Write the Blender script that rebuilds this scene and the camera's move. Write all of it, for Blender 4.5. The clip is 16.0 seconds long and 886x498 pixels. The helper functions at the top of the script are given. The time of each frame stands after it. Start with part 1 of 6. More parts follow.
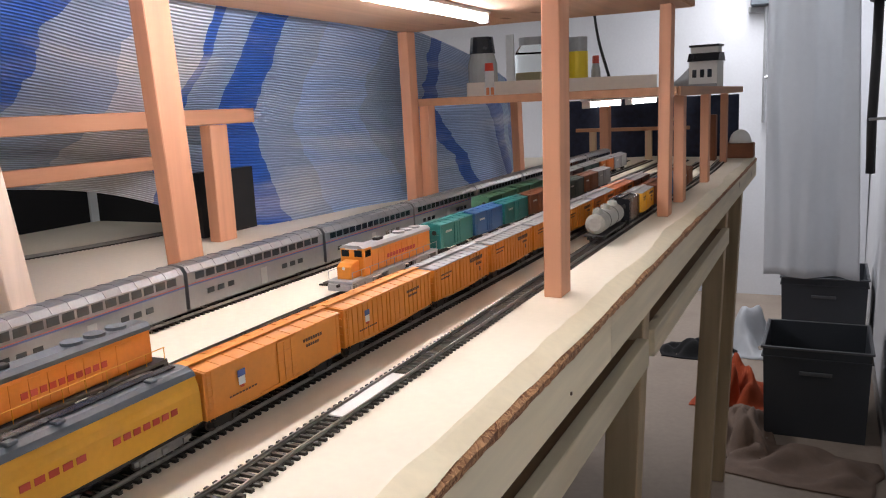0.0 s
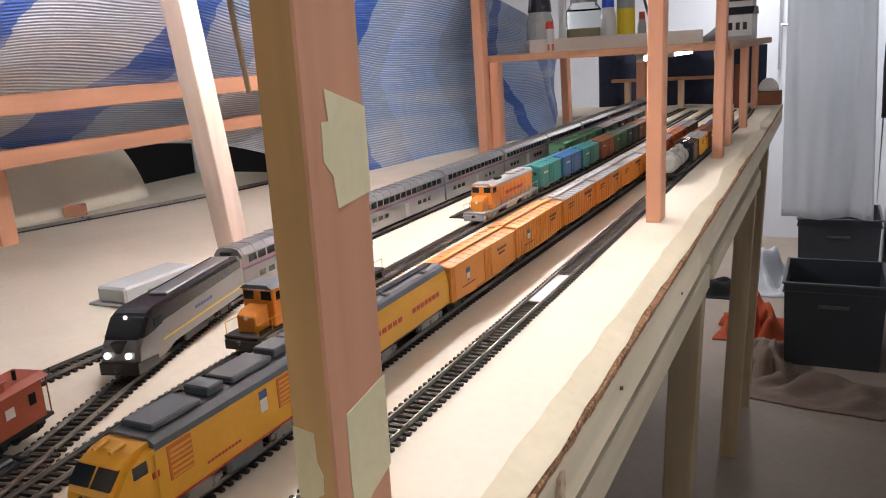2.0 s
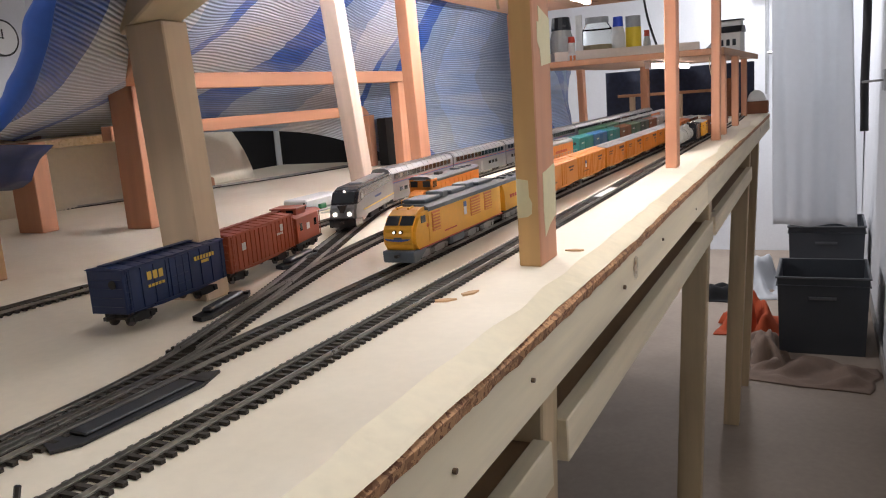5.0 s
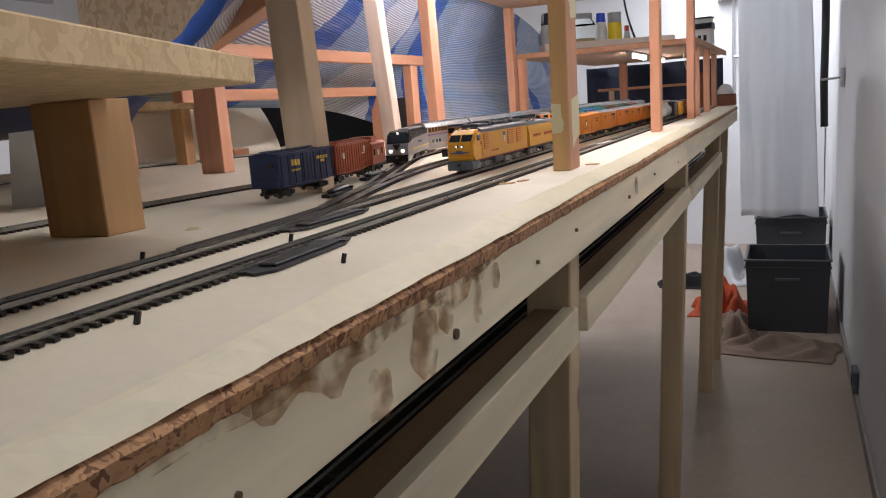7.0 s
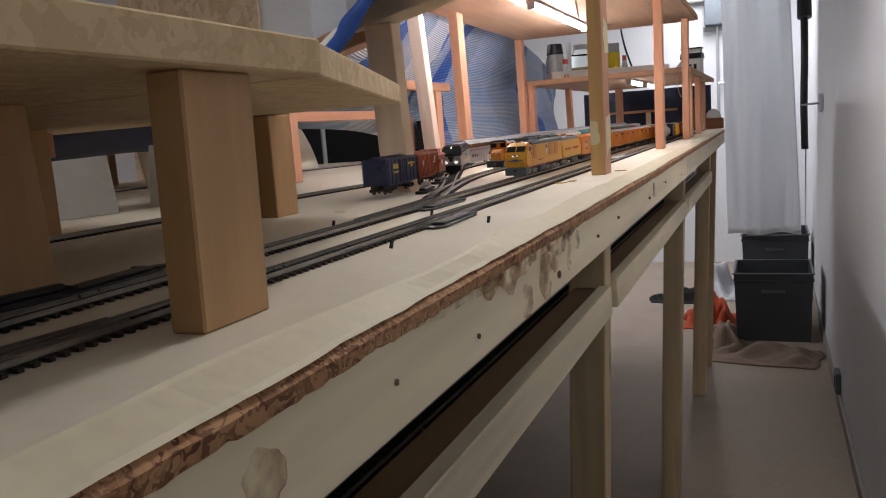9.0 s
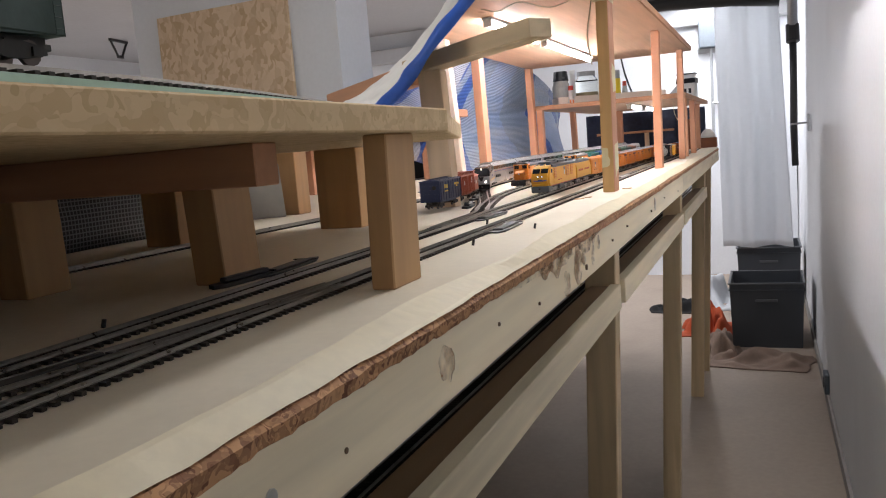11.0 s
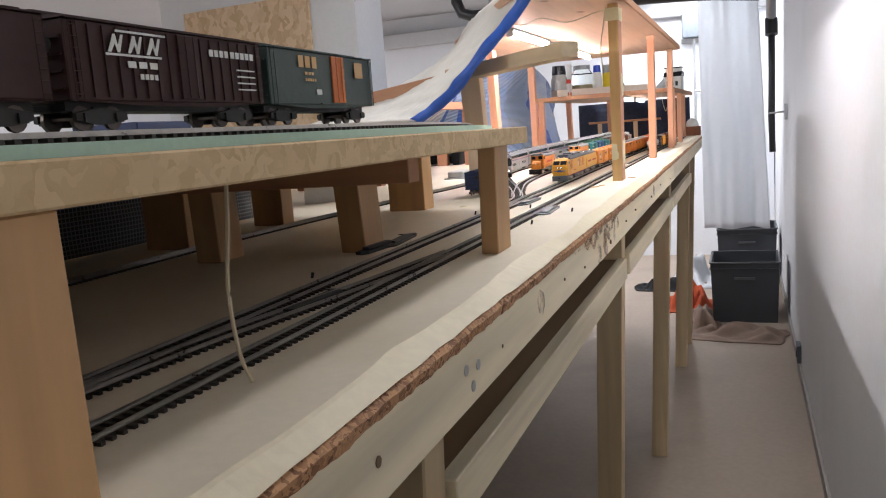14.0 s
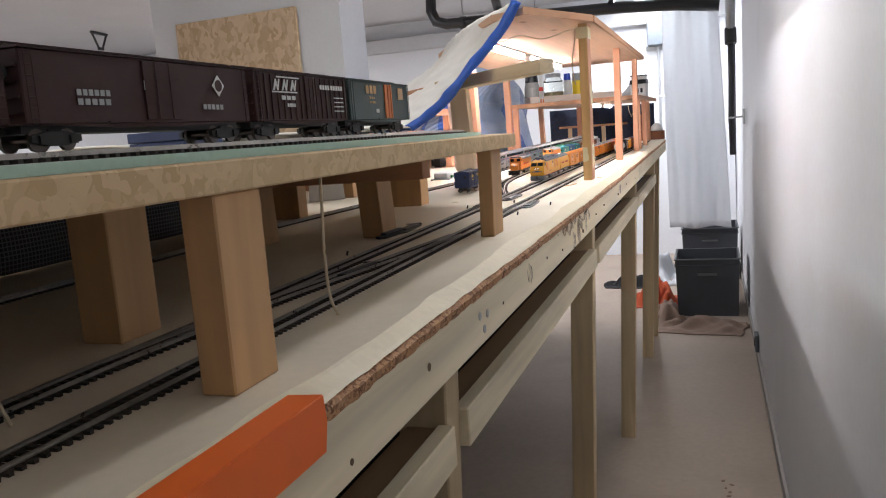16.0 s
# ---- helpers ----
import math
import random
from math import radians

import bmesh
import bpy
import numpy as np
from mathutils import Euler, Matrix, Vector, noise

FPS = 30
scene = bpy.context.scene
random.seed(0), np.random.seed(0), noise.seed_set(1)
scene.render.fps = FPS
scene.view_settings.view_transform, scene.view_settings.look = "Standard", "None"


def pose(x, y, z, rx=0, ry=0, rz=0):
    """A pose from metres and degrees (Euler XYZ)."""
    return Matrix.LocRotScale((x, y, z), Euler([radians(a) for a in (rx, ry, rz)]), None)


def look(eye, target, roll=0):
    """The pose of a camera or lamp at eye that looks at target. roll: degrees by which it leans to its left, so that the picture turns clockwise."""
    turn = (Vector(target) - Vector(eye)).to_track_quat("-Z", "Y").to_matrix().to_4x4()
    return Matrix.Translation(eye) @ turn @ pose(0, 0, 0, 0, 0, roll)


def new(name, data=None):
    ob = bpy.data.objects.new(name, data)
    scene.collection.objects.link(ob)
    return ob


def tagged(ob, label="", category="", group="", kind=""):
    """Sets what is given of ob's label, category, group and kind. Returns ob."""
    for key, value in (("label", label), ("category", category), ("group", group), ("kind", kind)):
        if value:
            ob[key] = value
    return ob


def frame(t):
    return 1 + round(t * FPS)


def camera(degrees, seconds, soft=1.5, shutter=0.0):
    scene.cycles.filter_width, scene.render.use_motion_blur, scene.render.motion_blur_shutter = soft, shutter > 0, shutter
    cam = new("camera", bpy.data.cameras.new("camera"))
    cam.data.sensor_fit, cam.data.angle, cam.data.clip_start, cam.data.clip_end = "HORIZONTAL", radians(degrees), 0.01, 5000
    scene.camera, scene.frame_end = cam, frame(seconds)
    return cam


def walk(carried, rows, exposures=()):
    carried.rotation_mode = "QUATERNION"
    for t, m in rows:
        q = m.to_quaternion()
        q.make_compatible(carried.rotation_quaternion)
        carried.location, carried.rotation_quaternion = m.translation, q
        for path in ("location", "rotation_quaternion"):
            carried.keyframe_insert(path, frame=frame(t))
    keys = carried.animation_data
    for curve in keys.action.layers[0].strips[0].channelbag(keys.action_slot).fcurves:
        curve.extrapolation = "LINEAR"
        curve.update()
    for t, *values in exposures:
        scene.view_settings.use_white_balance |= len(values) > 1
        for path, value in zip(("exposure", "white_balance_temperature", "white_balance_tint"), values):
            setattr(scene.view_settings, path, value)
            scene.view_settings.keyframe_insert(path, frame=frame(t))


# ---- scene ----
cam = camera(58.1, 16.0, soft=1.1)
PATH = [
    (0, (0.186, -0.084, 1.418), (-0.677, 1.685, 1.061), -2.6),
    (0.5, (0.178, -0.186, 1.432), (-0.654, 1.586, 1.022), -2.7),
    (1, (0.155, -0.230, 1.448), (-0.677, 1.536, 1.014), -2.8),
    (1.5, (0.138, -0.261, 1.414), (-0.705, 1.489, 0.941), -3.1),
    (2, (0.128, -0.344, 1.442), (-0.736, 1.397, 0.969), -3.6),
    (2.5, (0.129, -0.451, 1.437), (-0.745, 1.285, 0.966), -3.4),
    (3, (0.125, -0.509, 1.39), (-0.756, 1.225, 0.922), -3.6),
    (5.5, (0.168, -0.839, 1.345), (-0.68, 0.936, 0.985), -4.5),
    (6, (0.167, -0.915, 1.325), (-0.666, 0.867, 0.964), -4.4),
    (6.5, (0.176, -0.979, 1.309), (-0.637, 0.813, 0.954), -4.3),
    (7, (0.174, -1.033, 1.285), (-0.62, 0.769, 0.932), -4.2),
    (7.5, (0.155, -1.081, 1.287), (-0.635, 0.723, 0.94), -4.1),
    (8, (0.173, -1.153, 1.268), (-0.605, 0.658, 0.927), -4.2),
    (8.5, (0.167, -1.227, 1.276), (-0.584, 0.597, 0.944), -4.1),
    (9, (0.16, -1.296, 1.28), (-0.599, 0.531, 0.987), -4.2),
    (11.5, (0.191, -1.592, 1.304), (-0.564, 0.244, 1.053), -4.6),
    (12, (0.159, -1.615, 1.305), (-0.604, 0.213, 1.027), -4.6),
    (12.5, (0.177, -1.662, 1.323), (-0.59, 0.163, 1.037), -4.4),
    (13, (0.192, -1.729, 1.323), (-0.55, 0.107, 1.042), -4.5),
    (13.5, (0.186, -1.802, 1.32), (-0.53, 0.042, 1.027), -4.4),
    (14, (0.179, -1.857, 1.34), (-0.53, -0.011, 1.04), -4.3),
    (14.5, (0.187, -1.905, 1.34), (-0.511, -0.053, 1.048), -4.5),
    (15, (0.201, -1.961, 1.344), (-0.476, -0.102, 1.05), -4.3),
    (15.5, (0.212, -2.027, 1.338), (-0.442, -0.161, 1.039), -4.2),
    (16, (0.206, -2.073, 1.348), (-0.433, -0.202, 1.052), -4.4),
]
walk(cam, [(t, look(eye, target, roll)) for t, eye, target, roll in PATH], [(0, -0.84, 6200, 13), (2, -0.58, 6200, 13), (3, -0.45, 6200, 13), (5.5, -0.38, 6200, 13), (7.5, -0.52, 6200, 13), (9.2, -0.7, 6300, 13), (11.3, 0.06, 6200, 12), (12.5, 0.25, 6150, 12), (16, 0.18, 6150, 12)])

# ---------- world and lights ----------
world = bpy.data.worlds.new("room_world")
scene.world = world
world.use_nodes = True
world.node_tree.nodes["Background"].inputs[0].default_value = (0.8, 0.9, 1.0, 1)
world.node_tree.nodes["Background"].inputs[1].default_value = 0.008


def area_lamp(name, m, sx, sy, watts, colour):
    d = bpy.data.lights.new(name, "AREA")
    d.shape, d.size, d.size_y, d.energy, d.color = "RECTANGLE", sx, sy, watts, colour
    ob = new(name, d)
    ob.matrix_world = m
    return ob


DECK = 1.195
TABLE = 1.575
MID = 1.415
COOL = (1.0, 0.975, 0.965)
area_lamp("aisle_light", pose(0.12, 0.10, 2.33), 0.16, 1.3, 10.5, (1.0, 0.95, 0.88))
# unseen lamp added behind the curtain to brighten it and the far wall
area_lamp("far_fill_light", pose(-0.25, 5.1, 2.33), 0.16, 0.9, 30, COOL)
# unseen lamp placed at the near end to light the posts' front faces
area_lamp("room_light", pose(-1.7, -2.3, 2.33), 0.2, 1.4, 34, (1.0, 0.95, 0.90))
area_lamp("room_light_far", pose(-3.0, 2.8, 2.33), 0.2, 1.4, 105, COOL)


# ---------- materials ----------
def shade(name, colour, rough=0.6, metal=0.0, vary=0.15, scale=6.0, fine=60.0, bump=0.15, stretch=(1, 1, 1),
          dirt=None, dirt_amount=0.0, dirt_scale=3.0, spec=0.5, dist=0.002, rand=0.0):
    m = bpy.data.materials.new(name)
    m.use_nodes = True
    nt = m.node_tree
    n, l = nt.nodes, nt.links
    b = n["Principled BSDF"]
    b.inputs["Metallic"].default_value = metal
    b.inputs["Specular IOR Level"].default_value = spec
    tc = n.new("ShaderNodeTexCoord")
    mp = n.new("ShaderNodeMapping")
    mp.inputs["Scale"].default_value = stretch
    l.new(tc.outputs["Object"], mp.inputs["Vector"])
    info = n.new("ShaderNodeObjectInfo")
    off = n.new("ShaderNodeVectorMath")
    off.operation = "MULTIPLY_ADD"
    l.new(info.outputs["Random"], off.inputs[0])
    off.inputs[1].default_value = (7.3, 5.1, 9.7)
    l.new(mp.outputs["Vector"], off.inputs[2])
    big = n.new("ShaderNodeTexNoise")
    big.inputs["Scale"].default_value, big.inputs["Detail"].default_value = scale, 4
    small = n.new("ShaderNodeTexNoise")
    small.inputs["Scale"].default_value, small.inputs["Detail"].default_value = fine, 3
    for t in (big, small):
        l.new(off.outputs[0], t.inputs["Vector"])
    mix = n.new("ShaderNodeMath")
    mix.operation = "MULTIPLY_ADD"
    l.new(small.outputs["Fac"], mix.inputs[0])
    mix.inputs[1].default_value = 0.5
    half = n.new("ShaderNodeMath")
    half.operation = "MULTIPLY"
    l.new(big.outputs["Fac"], half.inputs[0])
    half.inputs[1].default_value = 0.5
    l.new(half.outputs[0], mix.inputs[2])
    ramp = n.new("ShaderNodeValToRGB")
    ramp.color_ramp.elements[0].position, ramp.color_ramp.elements[1].position = 0.3, 0.7
    lo = [max(0, c * (1 - vary)) for c in colour]
    hi = [min(1, c * (1 + vary)) for c in colour]
    ramp.color_ramp.elements[0].color, ramp.color_ramp.elements[1].color = (*lo, 1), (*hi, 1)
    l.new(mix.outputs[0], ramp.inputs["Fac"])
    out = ramp.outputs["Color"]
    if dirt:
        dn = n.new("ShaderNodeTexNoise")
        dn.inputs["Scale"].default_value, dn.inputs["Detail"].default_value = dirt_scale, 6
        l.new(off.outputs[0], dn.inputs["Vector"])
        dr = n.new("ShaderNodeMapRange")
        dr.inputs["From Min"].default_value, dr.inputs["From Max"].default_value = 0.52, 0.72
        dr.inputs["To Max"].default_value = dirt_amount
        l.new(dn.outputs["Fac"], dr.inputs["Value"])
        mc = n.new("ShaderNodeMix")
        mc.data_type = "RGBA"
        l.new(dr.outputs[0], mc.inputs["Factor"])
        l.new(out, mc.inputs["A"])
        mc.inputs["B"].default_value = (*dirt, 1)
        out = mc.outputs["Result"]
    if rand:
        hs = n.new("ShaderNodeHueSaturation")
        mr = n.new("ShaderNodeMapRange")
        mr.inputs["To Min"].default_value, mr.inputs["To Max"].default_value = 1 - rand, 1 + rand
        l.new(info.outputs["Random"], mr.inputs["Value"])
        l.new(mr.outputs[0], hs.inputs["Value"])
        l.new(out, hs.inputs["Color"])
        out = hs.outputs["Color"]
    l.new(out, b.inputs["Base Color"])
    rr = n.new("ShaderNodeMapRange")
    rr.inputs["To Min"].default_value, rr.inputs["To Max"].default_value = max(0.03, rough - 0.1), min(1, rough + 0.1)
    l.new(mix.outputs[0], rr.inputs["Value"])
    l.new(rr.outputs[0], b.inputs["Roughness"])
    if bump:
        bp = n.new("ShaderNodeBump")
        bp.inputs["Strength"].default_value, bp.inputs["Distance"].default_value = bump, dist
        l.new(mix.outputs[0], bp.inputs["Height"])
        l.new(bp.outputs["Normal"], b.inputs["Normal"])
    return m


def wood(name, colour, grain_axis=2, dark=0.35, knots=True):
    """Planed softwood: long grain streaks, a few knots."""
    m = shade(name, colour, 0.62, vary=0.16, scale=5, fine=55, bump=0.2, dist=0.001, rand=0.08,
              stretch=tuple(0.06 if i == grain_axis else 1.0 for i in range(3)),
              dirt=tuple(c * dark for c in colour), dirt_amount=0.35, dirt_scale=24)
    if knots:
        nt = m.node_tree
        n, l = nt.nodes, nt.links
        b = n["Principled BSDF"]
        src = b.inputs["Base Color"].links[0].from_socket
        tc = n.new("ShaderNodeTexCoord")
        mp = n.new("ShaderNodeMapping")
        mp.inputs["Scale"].default_value = tuple(0.5 if i == grain_axis else 1.0 for i in range(3))
        l.new(tc.outputs["Object"], mp.inputs["Vector"])
        v = n.new("ShaderNodeTexVoronoi")
        v.inputs["Scale"].default_value = 11
        l.new(mp.outputs["Vector"], v.inputs["Vector"])
        r = n.new("ShaderNodeMapRange")
        r.inputs["From Min"].default_value, r.inputs["From Max"].default_value = 0.06, 0.13
        r.inputs["To Min"].default_value, r.inputs["To Max"].default_value = 0.75, 0.0
        l.new(v.outputs["Distance"], r.inputs["Value"])
        mc = n.new("ShaderNodeMix")
        mc.data_type = "RGBA"
        l.new(r.outputs[0], mc.inputs["Factor"])
        l.new(src, mc.inputs["A"])
        mc.inputs["B"].default_value = (colour[0] * 0.35, colour[1] * 0.25, colour[2] * 0.2, 1)
        l.new(mc.outputs["Result"], b.inputs["Base Color"])
    return m


def chips(name, light, dark, scale=70):
    """Pressed strand board: flakes of differing tone."""
    m = shade(name, light, 0.75, vary=0.1, fine=90, bump=0.0)
    nt = m.node_tree
    n, l = nt.nodes, nt.links
    b = n["Principled BSDF"]
    tc = n.new("ShaderNodeTexCoord")
    wn = n.new("ShaderNodeTexNoise")
    wn.inputs["Scale"].default_value = scale * 0.3
    l.new(tc.outputs["Object"], wn.inputs["Vector"])
    add = n.new("ShaderNodeVectorMath")
    add.operation = "MULTIPLY_ADD"
    l.new(wn.outputs["Color"], add.inputs[0])
    add.inputs[1].default_value = (0.06, 0.06, 0.06)
    l.new(tc.outputs["Object"], add.inputs[2])
    mp = n.new("ShaderNodeMapping")
    mp.inputs["Scale"].default_value = (1.0, 0.35, 0.6)
    mp.inputs["Rotation"].default_value = (0.5, 0.3, 0.6)
    l.new(add.outputs[0], mp.inputs["Vector"])
    v = n.new("ShaderNodeTexVoronoi")
    v.inputs["Scale"].default_value = scale
    l.new(mp.outputs["Vector"], v.inputs["Vector"])
    sp = n.new("ShaderNodeSeparateColor")
    l.new(v.outputs["Color"], sp.inputs[0])
    ramp = n.new("ShaderNodeValToRGB")
    e = ramp.color_ramp.elements
    e[0].color, e[1].color = (*dark, 1), (*light, 1)
    e[1].position = 0.75
    l.new(sp.outputs[0], ramp.inputs["Fac"])
    l.new(ramp.outputs["Color"], b.inputs["Base Color"])
    bp = n.new("ShaderNodeBump")
    bp.inputs["Strength"].default_value, bp.inputs["Distance"].default_value = 0.5, 0.003
    l.new(sp.outputs[0], bp.inputs["Height"])
    l.new(bp.outputs["Normal"], b.inputs["Normal"])
    return m


def glow(name, colour, strength):
    m = bpy.data.materials.new(name)
    m.use_nodes = True
    b = m.node_tree.nodes["Principled BSDF"]
    b.inputs["Base Color"].default_value = (0.8, 0.8, 0.8, 1)
    b.inputs["Emission Color"].default_value = (*colour, 1)
    b.inputs["Emission Strength"].default_value = strength
    return m


def clear_glass(name, tint=(0.9, 0.95, 0.93)):
    m = bpy.data.materials.new(name)
    m.use_nodes = True
    b = m.node_tree.nodes["Principled BSDF"]
    b.inputs["Base Color"].default_value = (*tint, 1)
    b.inputs["Roughness"].default_value = 0.04
    b.inputs["Transmission Weight"].default_value = 1.0
    b.inputs["IOR"].default_value = 1.08
    return m


def woven(name):
    """Woven tarpaulin in broad blue and pale bands, with the fine ribs of its weave."""
    m = shade(name, (0.5, 0.55, 0.62), 0.45, vary=0.1, bump=0.0)
    nt = m.node_tree
    n, l = nt.nodes, nt.links
    b = n["Principled BSDF"]
    uv = n.new("ShaderNodeUVMap")
    sep = n.new("ShaderNodeSeparateXYZ")
    l.new(uv.outputs["UV"], sep.inputs[0])
    nz = n.new("ShaderNodeTexNoise")
    nz.inputs["Scale"].default_value, nz.inputs["Detail"].default_value = 3.0, 4
    l.new(uv.outputs["UV"], nz.inputs["Vector"])
    ad = n.new("ShaderNodeMath")
    ad.operation = "MULTIPLY_ADD"
    l.new(nz.outputs["Fac"], ad.inputs[0])
    ad.inputs[1].default_value = 0.06
    slant = n.new("ShaderNodeMath")
    slant.operation = "MULTIPLY_ADD"
    l.new(sep.outputs[1], slant.inputs[0])
    slant.inputs[1].default_value = -0.05
    l.new(sep.outputs[0], slant.inputs[2])
    l.new(slant.outputs[0], ad.inputs[2])
    ramp = n.new("ShaderNodeValToRGB")
    ramp.color_ramp.interpolation = "CONSTANT"
    e = ramp.color_ramp.elements
    pale, grey, blue, sky = (0.52, 0.57, 0.66, 1), (0.30, 0.39, 0.57, 1), (0.02, 0.10, 0.46, 1), (0.33, 0.46, 0.74, 1)
    e[0].position, e[0].color = 0.0, blue
    e[1].position, e[1].color = 0.045, pale
    for p, c in ((0.16, grey), (0.20, blue), (0.215, pale), (0.31, blue), (0.345, grey), (0.40, pale), (0.47, blue), (0.485, grey), (0.545, blue), (0.60, grey),
                 (0.66, sky), (0.74, grey), (0.80, blue), (0.815, sky), (0.89, blue), (0.935, (0.16, 0.30, 0.58, 1)), (0.97, blue)):
        x = e.new(p)
        x.color = c
    l.new(ad.outputs[0], ramp.inputs["Fac"])
    cloud = n.new("ShaderNodeTexNoise")
    cloud.inputs["Scale"].default_value, cloud.inputs["Detail"].default_value = 5.0, 5
    l.new(uv.outputs["UV"], cloud.inputs["Vector"])
    cr = n.new("ShaderNodeMapRange")
    cr.inputs["From Min"].default_value, cr.inputs["From Max"].default_value = 0.5, 0.68
    cr.inputs["To Max"].default_value = 0.4
    l.new(cloud.outputs["Fac"], cr.inputs["Value"])
    mc = n.new("ShaderNodeMix")
    mc.data_type = "RGBA"
    l.new(cr.outputs[0], mc.inputs["Factor"])
    l.new(ramp.outputs["Color"], mc.inputs["A"])
    mc.inputs["B"].default_value = (0.76, 0.74, 0.68, 1)
    wv = n.new("ShaderNodeTexWave")
    wv.wave_type, wv.bands_direction = "BANDS", "Y"
    wv.inputs["Scale"].default_value, wv.inputs["Distortion"].default_value = 26.0, 0.6
    l.new(uv.outputs["UV"], wv.inputs["Vector"])
    dk = n.new("ShaderNodeMix")
    dk.data_type, dk.blend_type = "RGBA", "MULTIPLY"
    dk.inputs["Factor"].default_value = 1.0
    wr = n.new("ShaderNodeMapRange")
    wr.inputs["To Min"].default_value, wr.inputs["To Max"].default_value = 0.62, 1.12
    l.new(wv.outputs["Fac"], wr.inputs["Value"])
    l.new(mc.outputs["Result"], dk.inputs["A"])
    l.new(wr.outputs[0], dk.inputs["B"])
    l.new(dk.outputs["Result"], b.inputs["Base Color"])
    bp = n.new("ShaderNodeBump")
    bp.inputs["Strength"].default_value, bp.inputs["Distance"].default_value = 0.6, 0.004
    l.new(wv.outputs["Fac"], bp.inputs["Height"])
    l.new(bp.outputs["Normal"], b.inputs["Normal"])
    return m


M_DECK = shade("cream_deck_paint", (0.79, 0.72, 0.59), 0.7, vary=0.05, scale=2.5, fine=120, bump=0.12, dirt=(0.50, 0.42, 0.29), dirt_amount=0.35, dirt_scale=3.5)
M_EDGE = shade("yellowish_edge", (0.75, 0.67, 0.49), 0.55, vary=0.08, scale=9, fine=90, bump=0.3)
M_RAW = chips("raw_board_edge", (0.56, 0.31, 0.15), (0.17, 0.065, 0.028), 240)
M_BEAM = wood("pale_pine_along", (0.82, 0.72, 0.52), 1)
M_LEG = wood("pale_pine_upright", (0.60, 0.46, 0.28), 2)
M_POST = wood("reddish_pine_upright", (0.58, 0.29, 0.17), 2)
M_POSTY = wood("yellow_pine_upright", (0.60, 0.37, 0.15), 2)
M_POSTW = wood("bleached_pine_upright", (0.70, 0.56, 0.46), 2)
M_POSTP = wood("pale_post_upright", (0.72, 0.55, 0.37), 2)
M_POSTB = wood("brown_pine_upright", (0.56, 0.34, 0.16), 2)
M_RAIL = wood("reddish_pine_along", (0.52, 0.25, 0.14), 1)
M_CROSS = wood("reddish_pine_across", (0.52, 0.27, 0.15), 0)
M_CROSSP = wood("pale_pine_across", (0.62, 0.50, 0.33), 0)
M_PLY = wood("birch_plywood", (0.58, 0.37, 0.245), 1, dark=0.6)
M_PLYEDGE = wood("plywood_edge", (0.42, 0.22, 0.12), 1)
M_OSB = chips("strand_board", (0.70, 0.54, 0.37), (0.52, 0.36, 0.21), 60)
M_SHELF = chips("pale_strand_board", (0.68, 0.51, 0.30), (0.55, 0.39, 0.21), 150)
M_FOAM = shade("mint_foam_underlay", (0.42, 0.60, 0.52), 0.8, vary=0.08, fine=200, bump=0.2)
M_TAPE = shade("masking_tape", (0.66, 0.60, 0.38), 0.6, vary=0.06, fine=140, bump=0.2)
M_ORANGE_TAPE = shade("orange_tape", (0.90, 0.17, 0.025), 0.45, vary=0.06, fine=40)
M_TIE = shade("dark_sleeper_plastic", (0.035, 0.028, 0.022), 0.7, vary=0.3, fine=300, bump=0.1)
M_RAILM = shade("nickel_rail", (0.42, 0.40, 0.37), 0.3, 0.9, vary=0.2, scale=30, fine=200, bump=0.0)
M_DARKPL = shade("dark_switch_plastic", (0.03, 0.032, 0.036), 0.5, vary=0.25, fine=120)
M_WALL = shade("white_wall_paint", (0.74, 0.76, 0.79), 0.75, vary=0.04, scale=1.6, fine=60, bump=0.12, dirt=(0.55, 0.56, 0.58), dirt_amount=0.25, dirt_scale=1.4)
M_CEIL = shade("grey_ceiling_paint", (0.55, 0.56, 0.58), 0.85, vary=0.06, scale=2, fine=30)
M_FLOOR = shade("beige_floor_screed", (0.37, 0.30, 0.24), 0.7, vary=0.1, scale=2.2, fine=40, bump=0.15, dirt=(0.24, 0.19, 0.15), dirt_amount=0.4, dirt_scale=2.6)
M_CONC = shade("raw_concrete", (0.40, 0.38, 0.35), 0.85, vary=0.2, scale=3, fine=40, bump=0.4)
M_DRAPE = shade("white_plastic_sheet", (0.80, 0.82, 0.85), 0.35, vary=0.04, scale=3, fine=30, bump=0.1)
nt = M_DRAPE.node_tree
tl = nt.nodes.new("ShaderNodeBsdfTranslucent")
tl.inputs["Color"].default_value = (0.82, 0.84, 0.86, 1)
mx = nt.nodes.new("ShaderNodeMixShader")
mx.inputs[0].default_value = 0.45
nt.links.new(nt.nodes["Principled BSDF"].outputs[0], mx.inputs[1])
nt.links.new(tl.outputs[0], mx.inputs[2])
nt.links.new(mx.outputs[0], nt.nodes["Material Output"].inputs["Surface"])
M_TARP = woven("woven_blue_tarpaulin")
M_PLASTER = shade("white_plaster_cloth", (0.78, 0.77, 0.73), 0.9, vary=0.06, scale=8, fine=50, bump=0.5, dist=0.006)
M_HEM = shade("blue_tarpaulin_hem", (0.03, 0.12, 0.55), 0.45, vary=0.15, fine=60)
# tarpaulin blue with the dimness under the shelf put into its colour
M_UNDERTARP = shade("shaded_tarpaulin", (0.012, 0.022, 0.075), 0.5, vary=0.3, fine=60)
# near-black: stands in for deep shade in voids, and colours one floor cloth
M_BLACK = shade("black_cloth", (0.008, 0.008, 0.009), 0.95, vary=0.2)
